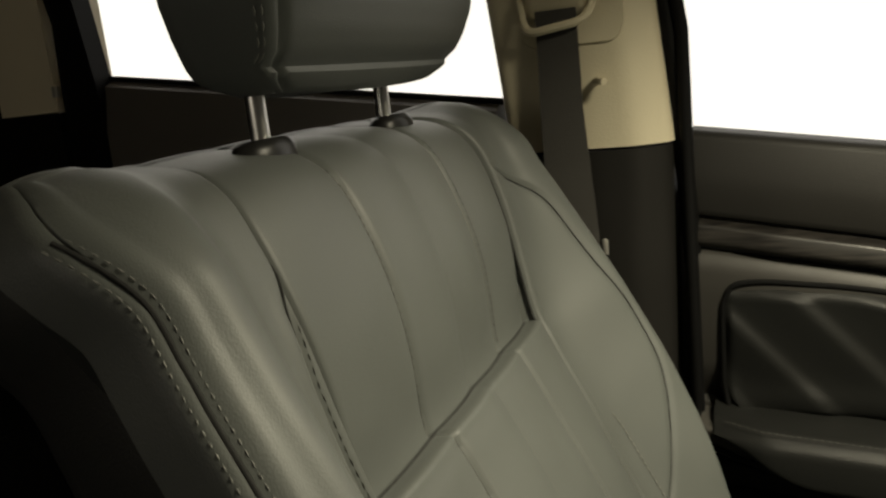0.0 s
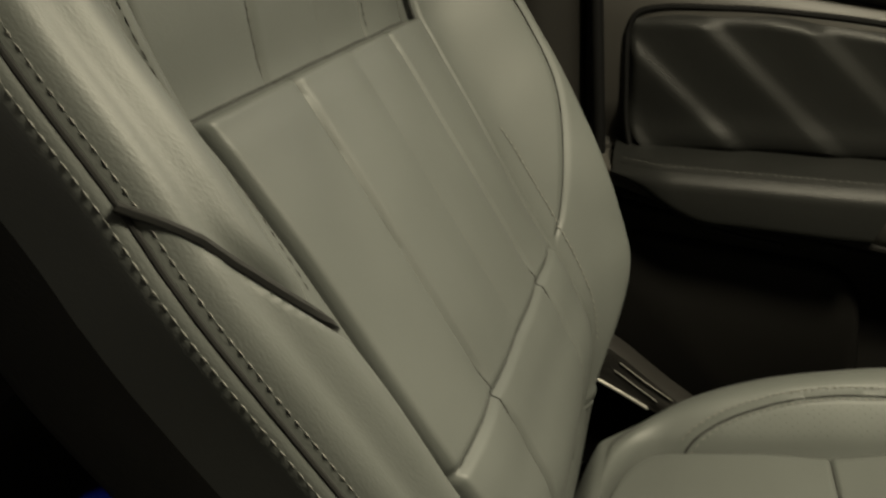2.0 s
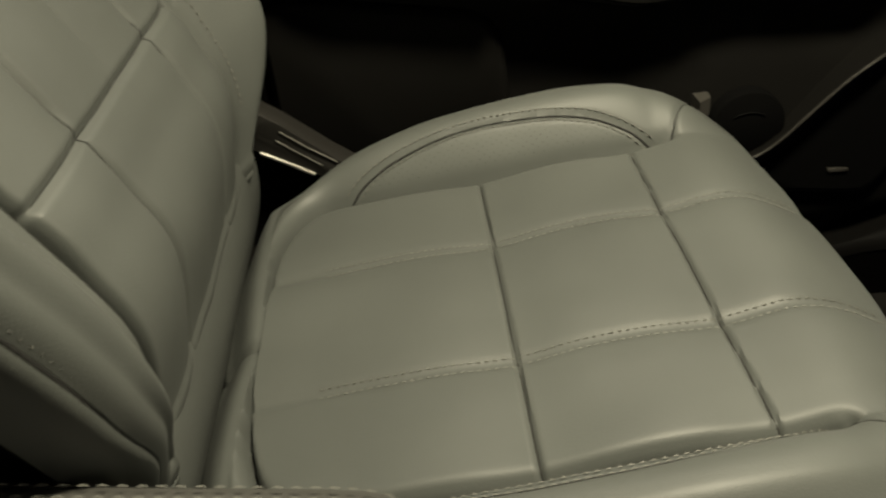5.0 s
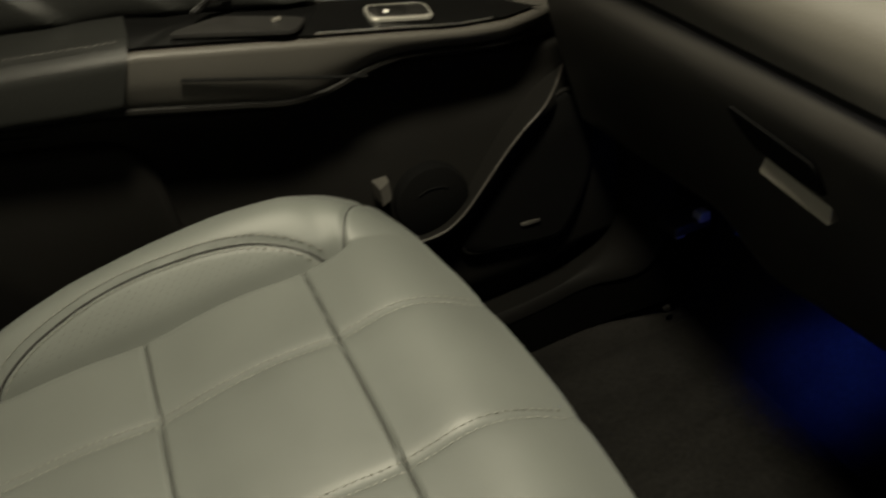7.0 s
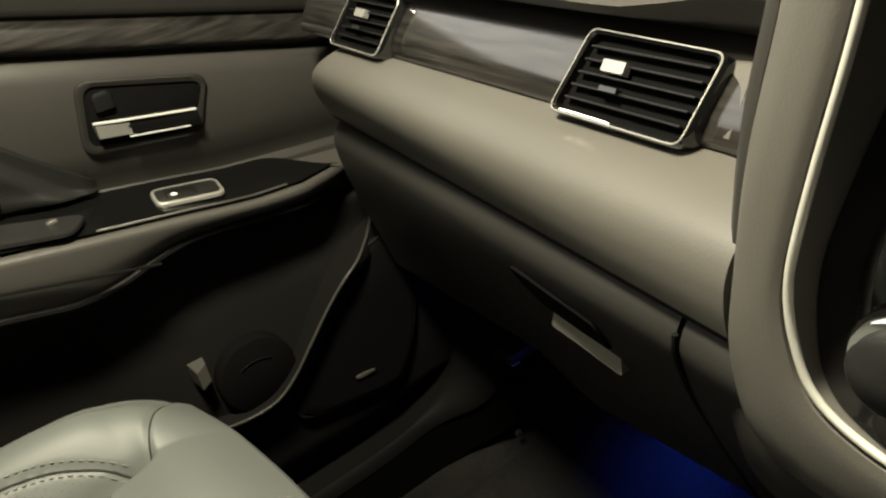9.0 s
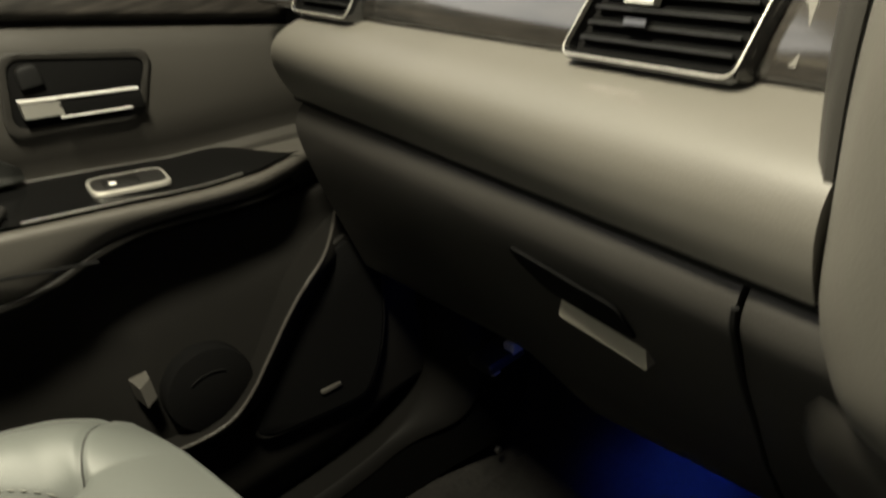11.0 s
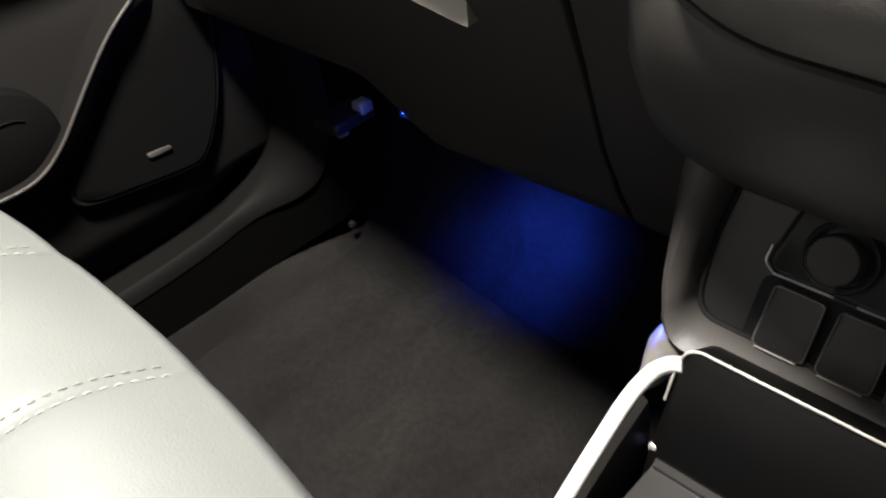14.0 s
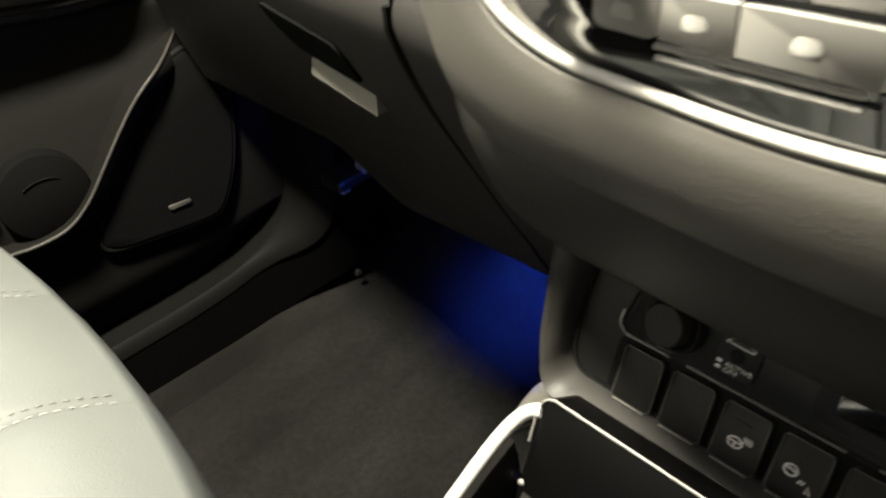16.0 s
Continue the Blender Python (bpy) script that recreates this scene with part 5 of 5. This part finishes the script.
part("boot_switch", plate(rounded([(-0.076, 0.3775), (-0.056, 0.3775), (-0.054, 0.4085), (-0.074, 0.4085)], 0.003, 4), (0, 0.6285, 0), UX, UZ, 0.0012, 0.0005), PLASTIC_SMOOTH, swp, "black switch with white signs")
disc("switch_dot", -0.0655, 0.3925, ((0.0036, 0.6275), (0.0036, 0.6262), (0.003, 0.6258)), DARK, "")
# white signs: an open car boot, and the words under it
car = [(-0.0725, 0.3995), (-0.0705, 0.4015), (-0.068, 0.4040), (-0.064, 0.4042), (-0.0610, 0.4020), (-0.0585, 0.4005), (-0.0590, 0.3985)]
part("boot_sign", tube([(x, 0.6270, z) for x, z in smooth_line(car, 3)], 0.0005, 6), WHITE_INK, swp, "white car sign")
part("boot_sign", tube([(-0.0725, 0.6270, 0.3995), (-0.059, 0.6270, 0.3985)], 0.0005, 6), WHITE_INK, swp)
part("boot_sign", tube([(-0.0615, 0.6270, 0.4030), (-0.0590, 0.6270, 0.4055), (-0.0570, 0.6270, 0.4045)], 0.0005, 6), WHITE_INK, swp)


def lettering(body, size, place, parent):
    cu = bpy.data.curves.new("lettering", "FONT")
    cu.body, cu.size, cu.extrude = body, size, 0.0001
    tmp = bpy.data.objects.new("lettering", cu)
    scene.collection.objects.link(tmp)
    me = bpy.data.meshes.new_from_object(tmp.evaluated_get(bpy.context.evaluated_depsgraph_get()))
    bpy.data.objects.remove(tmp)
    me.transform(Matrix.Translation(place) @ pose(0, 0, 0, 90, 0, 0))
    me.materials.clear()
    me.materials.append(WHITE_INK)
    ob = new("lettering", me)
    ob.parent = parent
    return tagged(ob, "white printed words")


lettering("ACTIVE", 0.0042, (-0.0705, 0.6269, 0.3835), swp)
lettering("OFF", 0.0042, (-0.0705, 0.6269, 0.3795), swp)
part("boot_sign", plate(rounded([(-0.0748, 0.3840), (-0.0722, 0.3840), (-0.0722, 0.3864), (-0.0748, 0.3864)], 0.0008, 3), (0, 0.6272, 0), UX, UZ, 0.0004, 0.0001), WHITE_INK, swp)
part("boot_sign", plate(rounded([(-0.0752, 0.3800), (-0.0718, 0.3800), (-0.0728, 0.3824), (-0.0742, 0.3824)], 0.0006, 3), (0, 0.6272, 0), UX, UZ, 0.0004, 0.0001), WHITE_INK, swp)
part("slot", plate(rounded([(-0.030, 0.378), (0.05, 0.378), (0.05, 0.425), (-0.026, 0.425)], 0.010, 5), (0, 0.6286, 0), UX, UZ, 0.0012, 0.0005), PLASTIC_SMOOTH, swp)
part("slot", plate(rounded([(-0.020, 0.388), (0.04, 0.388), (0.04, 0.410), (-0.018, 0.410)], 0.003, 4), (0, 0.6273, 0), UX, UZ, 0.0010, 0.0004), PIANO, swp, "dark display slot")
part("key_well", plate(rounded([(-0.131, 0.3165), (0.131, 0.3165), (0.131, 0.3675), (-0.129, 0.3675)], 0.006, 4), (0, 0.6317, 0), UX, UZ, 0.0006, 0.0002), RUBBER, swp, "dark well behind the switches")
for k in range(8):
    x = -0.1228 + 0.0290 * k
    o = rounded([(x - 0.001, 0.3235), (x + 0.0225, 0.3235), (x + 0.0235, 0.3640), (x + 0.001, 0.3640)], 0.003, 4)
    key = part("switch_key", loft([[(p[0], 0.632, p[1]) for p in o], [(p[0], 0.6275, p[1]) for p in o], [(x + 0.0115 + (p[0] - x - 0.0115) * 0.95, 0.6262 + 0.002 * (p[1] - 0.323) / 0.04, 0.3435 + (p[1] - 0.3435) * 0.97) for p in o]]), SWITCH, swp, "black push switch")
    rim_k = [(p[0], 0.6272, p[1]) for p in o]
    part("key_rim", tube(rim_k + rim_k[:1], 0.0005, 5), PAD, key)
    part("key_edge", tube([(x + 0.001, 0.6262, 0.3225), (x + 0.020, 0.6262, 0.3225)], 0.0005, 5), SILVER_PAINT, key)
    if k == 2:
        ringp = [(x + 0.0100 + 0.0036 * math.cos(a), 0.6268, 0.3400 + 0.0036 * math.sin(a)) for a in np.linspace(0, math.tau, 20)]
        part("wheel_sign", tube(ringp, 0.00055, 5), WHITE_INK, key, "white heated wheel sign")
        part("wheel_sign", tube([(x + 0.0066, 0.6268, 0.3405), (x + 0.0134, 0.6268, 0.3405)], 0.0006, 5), WHITE_INK, key)
        part("wheel_sign", tube([(x + 0.0100, 0.6268, 0.3405), (x + 0.0100, 0.6268, 0.3366)], 0.0006, 5), WHITE_INK, key)
        for m in range(3):
            part("wheel_sign", tube([(x + 0.0140 + 0.0016 * m, 0.6268, 0.3420), (x + 0.0146 + 0.0016 * m, 0.6268, 0.3440), (x + 0.0140 + 0.0016 * m, 0.6268, 0.3465)], 0.0005, 5), WHITE_INK, key)
        part("lamp_bar", plate(rounded([(x + 0.0065, 0.3530), (x + 0.0150, 0.3530), (x + 0.0150, 0.3545), (x + 0.0065, 0.3545)], 0.0005, 2), (0, 0.6275, 0), UX, UZ, 0.0006, 0.0002), PLASTIC_SMOOTH, key)
    if k == 3:
        part("sensor_sign", tube([(x + 0.0080 + 0.0030 * math.cos(a), 0.6268, 0.3430 + 0.0036 * math.sin(a)) for a in np.linspace(0, math.tau, 16)], 0.0006, 5), WHITE_INK, key, "white parking sensor sign")
        part("sensor_sign", tube([(x + 0.0055, 0.6268, 0.3445), (x + 0.0105, 0.6268, 0.3430)], 0.0006, 5), WHITE_INK, key)
        for m in range(2):
            part("sensor_sign", tube([(x + 0.0125 + 0.0015 * m, 0.6268, 0.3375), (x + 0.0135 + 0.0015 * m, 0.6268, 0.3400)], 0.0005, 5), WHITE_INK, key)
        part("sensor_sign", tube([(x + 0.0165, 0.6268, 0.3335), (x + 0.0170, 0.6268, 0.3385), (x + 0.0185, 0.6268, 0.3335)], 0.0006, 5), WHITE_INK, key)
for ob in swp.children:
    lean_back(ob)

# ---- centre console ----
console = thing("centre_console", "black centre console with silver rim, cup holders and padded lid", "console", (0, 0.3, 0.06))


def con_z(y):
    return lerp_table([(0.10, 0.230), (0.45, 0.279), (0.50, 0.301), (0.52, 0.3125), (0.54, 0.3225), (0.555, 0.328), (0.566, 0.3325), (0.62, 0.336)], y)


def con_side(y, s):
    z = con_z(y)
    return [(s * 0.165, y, 0.04), (s * 0.159, y, 0.2), (s * 0.1535, y, z - 0.008), (s * 0.1500, y, z - 0.002), (s * 0.1455, y, z + 0.0005), (s * 0.1430, y, z - 0.0015), (s * 0.1415, y, z - 0.010), (s * 0.1395, y, 0.04)]


for s in (1, -1):
    part("console_side", loft([con_side(0.10 + 0.462 * k / 20, s) for k in range(21)]), PLASTIC, console, "black console side")
    rimline = smooth_line([(s * x, y, z) for x, y, z in ((0.150, 0.10, 0.231), (0.150, 0.30, 0.259), (0.150, 0.45, 0.280), (0.150, 0.50, 0.302), (0.150, 0.52, 0.3130), (0.1502, 0.54, 0.3228), (0.1505, 0.555, 0.3290), (0.1495, 0.5655, 0.3335), (0.1465, 0.5728, 0.3380), (0.1415, 0.5765, 0.3415), (0.1360, 0.5780, 0.3435))], 6)
    part("silver_rim", tube([tuple(p) for p in rimline], 0.0038, 14), SILVER_RIM, console, "satin silver rim")
    part("rim_end", loft([[(s * (c + w * math.cos(a)), y, z + w * 0.7 * math.sin(a)) for a in (k * math.tau / 14 for k in range(14))] for c, w, y, z in ((0.1500, 0.0035, 0.566, 0.3310), (0.1495, 0.0055, 0.573, 0.3310), (0.154, 0.0085, 0.588, 0.3255), (0.160, 0.0105, 0.604, 0.3170), (0.165, 0.0110, 0.622, 0.3075))]), PAD, console, "grey end of the rim running under the dash")
part("console_floor", box(-0.136, 0.136, 0.10, 0.60, 0.20, 0.225, 0.004), RUBBER, console, "black tray floor")
part("front_wall", loft([[(x, y, z - (dz if z > 0.33 else 0)) for y, z in ((0.5845, 0.3500), (0.580, 0.3515), (0.577, 0.348), (0.556, 0.305), (0.548, 0.285), (0.545, 0.22), (0.60, 0.22), (0.60, 0.340))] for x, dz in ((-0.1378, 0.008), (-0.1368, 0.0035), (-0.1345, 0.001), (-0.131, 0.0), (0.131, 0.0), (0.1345, 0.001), (0.1368, 0.0035), (0.1378, 0.008))]), TRAY, console, "black tray wall")
edge_in = smooth_line([(-0.1384, 0.5680, 0.3285), (-0.1382, 0.5745, 0.3410), (-0.1364, 0.5790, 0.3492), (-0.1310, 0.5812, 0.3520), (-0.123, 0.5814, 0.3521)], 5)
part("wall_edge", tube([tuple(p) for p in edge_in] + [(0.123, 0.5814, 0.3521), (0.135, 0.5812, 0.3518)], 0.0007, 8), SILVER_PAINT, console, "thin bright edge")
for cx, cy in ((-0.083, 0.505), (0.03, 0.505)):
    part("cup_ring", tube([(cx + 0.046 * math.cos(a), cy + 0.046 * math.sin(a), 0.292) for a in np.linspace(0, math.tau, 49)], 0.0028, 8), PLASTIC_SMOOTH, console, "black cup holder ring")
    part("cup_well", loft([[(cx + r * math.cos(k * math.tau / 40), cy + r * math.sin(k * math.tau / 40), z) for k in range(40)] for r, z in ((0.0475, 0.290), (0.0455, 0.291), (0.044, 0.285), (0.040, 0.228))], cap=False), DARK, console, "cup holder well")
part("well_top", loft([[(x, y, z) for y, z in ((0.556, 0.3035), (0.5545, 0.3050), (0.552, 0.3025), (0.552, 0.298))] for x in (-0.133, 0.133)]), PLASTIC_SMOOTH, console)
part("well_shoulder", loft([[(-0.134, 0.560, z), (-0.122, 0.556, z), (-0.108, 0.552, z), (-0.134, 0.520, z)] for z in (0.27, 0.298, 0.300)]), PLASTIC_SMOOTH, console)
part("well_button", box(-0.1390, -0.1345, 0.5565, 0.5605, 0.304, 0.3085, 0.0015), SILVER_PAINT, console, "small dark stop")


LID_LEATHER = material("dark_grey_leather", (0.060, 0.059, 0.054), 0.42, grain=0.3, grain_scale=500)


def lid_z(y):
    return 0.4990 - 0.19 * y - 0.03 * step(0.085, 0.135, y) ** 2


def lid_w(y):
    return 0.121 * (1 - 0.18 * step(0.06, 0.138, y) ** 2)


def lid_ring(y):
    z1, w = lid_z(y), lid_w(y)
    return [(p[0], y, p[1]) for p in rounded([(-w + 0.006, 0.36), (-w - 0.003, z1 - 0.05), (-w, z1 - 0.02), (-w + 0.015, z1), (0, z1 + 0.010), (w - 0.015, z1), (w, z1 - 0.02), (w + 0.003, z1 - 0.05), (w - 0.006, 0.36)], 0.014, 4)]


lid = part("armrest_lid", loft([lid_ring(y) for y in (-0.32, -0.2, -0.1, 0.0, 0.03, 0.05, 0.065, 0.08, 0.09, 0.10, 0.11, 0.118, 0.125, 0.131, 0.135)]), LID_LEATHER, console, "dark grey leather armrest lid")
for d in (0.016, 0.022):
    def lid_st(t, d=d):
        y = -0.30 + 0.42 * t
        return (-lid_w(y) + d, y, lid_z(y) + 0.0005 + 0.010 * (d - 0.015) / 0.122), Vector((-0.2, 0, 1))
    part("stitching", stitches(lid_st, 0.42, 0.0075, 0.0006), THREAD, lid, "grey thread stitching", kind="stuff")
part("lid_base", box(-0.118, 0.118, -0.34, 0.105, 0.05, 0.385, 0.012), PLASTIC, console, "black console box")

# ---- floor ----
def floor_z(y):
    return lerp_table([(-1.3, 0.03), (0.60, 0.035), (0.72, 0.040), (0.78, 0.05), (0.90, 0.13), (1.0, 0.30), (1.04, 0.50)], y)


floor = part("floor", loft([[(x, y, floor_z(y)) for y in (-1.3, -0.6, 0.2, 0.6, 0.72, 0.78, 0.82, 0.86, 0.90, 0.95, 1.0, 1.04)] + [(x, 1.10, 0.50), (x, 1.06, 0.0), (x, -1.3, -0.03)] for x in (-0.80, -0.4, 0.0, 0.4, 0.80)]), CARPET, None, "black carpeted car floor rising to the bulkhead", kind="structure")
floor["category"] = "floor"
mo = rounded([(-0.640, 0.30), (-0.17, 0.30), (-0.17, 0.60), (-0.215, 0.755), (-0.30, 0.768), (-0.47, 0.772), (-0.640, 0.790)], 0.02, 5)
mat = part("floor_mat", loft([[(p[0], p[1], floor_z(p[1]) + h) for p in mo] for h in (0.001, 0.007)] + [[(-0.40 + (p[0] + 0.40) * 0.985, 0.55 + (p[1] - 0.55) * 0.985, floor_z(p[1]) + 0.009) for p in mo]]), CARPET, None, "black carpet floor mat lying in the footwell")
mat["category"] = "floor mat"
underdash = part("bulkhead", loft([[(x, 0.70, 0.35), (x, 0.78, 0.40), (x, 1.04, 0.52), (x, 1.10, 0.52), (x, 1.10, 0.75), (x, 0.70, 0.72)] for x in (-0.78, 0.78)]), DARK, None, "black bulkhead behind the dashboard", kind="structure")
underdash["category"] = "bulkhead"
led = thing("footwell_lamp", "small blue footwell light under the dashboard", "lamp", (-0.550, 0.779, 0.239))
part("lens", loft([[(-0.550 + r * math.cos(k * math.tau / 12), 0.779 - d, 0.239 + r * math.sin(k * math.tau / 12)) for k in range(12)] for r, d in ((0.0012, 0.0), (0.0012, 0.002), (0.0007, 0.0028))]), BLUE_GLOW, led, "glowing blue lens")
part("housing", box(-0.560, -0.540, 0.779, 0.82, 0.232, 0.246, 0.003), RUBBER, led, "black lamp housing")

# ---- body shell, closed round the cabin ----
def outer_panel(name, label, *b):
    ob = part(name, box(*b), BODY, None, label, kind="structure")
    ob["category"] = "car body"
    return ob


outer_panel("door_skin", "outer metal skin of the doors", -0.92, -0.86, -1.66, 1.10, -0.12, 0.82, 0.02)
outer_panel("floor_pan", "metal floor pan of the car", -0.90, 0.84, -1.66, 1.12, -0.12, -0.045, 0.02)
outer_panel("front_bulkhead", "metal bulkhead of the car", -0.90, 0.84, 1.10, 1.16, -0.10, 0.80, 0.02)
wall = part("backdrop", box(-6.1, -6.0, -12.0, 6.0, -0.6, 9.0, 0.01), BACKDROP_GLOW, None, "bright white showroom beyond the windows", kind="structure")
wall["category"] = "backdrop"
strip = part("backdrop_lights", box(-5.95, -5.9, -7.2, -5.6, 1.92, 2.02, 0.01), BACKDROP_LAMP, None, "bright strip light in the showroom", kind="structure")
strip["category"] = "backdrop"
roof = part("ceiling", box(-0.80, 0.80, -1.6, 0.45, 1.38, 1.44, 0.03), BEIGE, None, "beige roof lining", kind="structure")
roof["category"] = "ceiling"
shell_r = thing("driver_side", "dark driver side of the car cabin", "car side", (0.82, 0, 0.1), kind="structure")
part("side_wall", box(0.78, 0.84, -1.5, 1.05, 0.0, 0.90, 0.01), PLASTIC, shell_r, "dark driver door trim")
part("roof_rail", box(0.74, 0.84, -1.5, 0.45, 1.32, 1.40, 0.01), BEIGE, shell_r, "beige roof rail")
for y0, y1 in ((-1.5, -0.90), (-0.28, -0.14), (0.60, 0.70)):
    part("pillar", box(0.76, 0.82, y0, y1, 0.90, 1.34, 0.01), BEIGE if y0 < 0 else PLASTIC, shell_r, "side pillar between the windows")
shell_b = part("tailgate", box(-0.84, 0.84, -1.66, -1.60, 0.0, 1.40, 0.01), PLASTIC, None, "dark tailgate trim", kind="structure")
shell_b["category"] = "car panel"
ground = bmesh.new()
vs = [ground.verts.new(v) for v in ((-30, -30, -0.35), (30, -30, -0.35), (30, 30, -0.35), (-30, 30, -0.35))]
ground.faces.new(vs)
g = part("ground", ground, FLOORING, None, "pale polished showroom floor", kind="structure", smooth=False)
g.matrix_world = Matrix.Identity(4)
g["category"] = "floor"
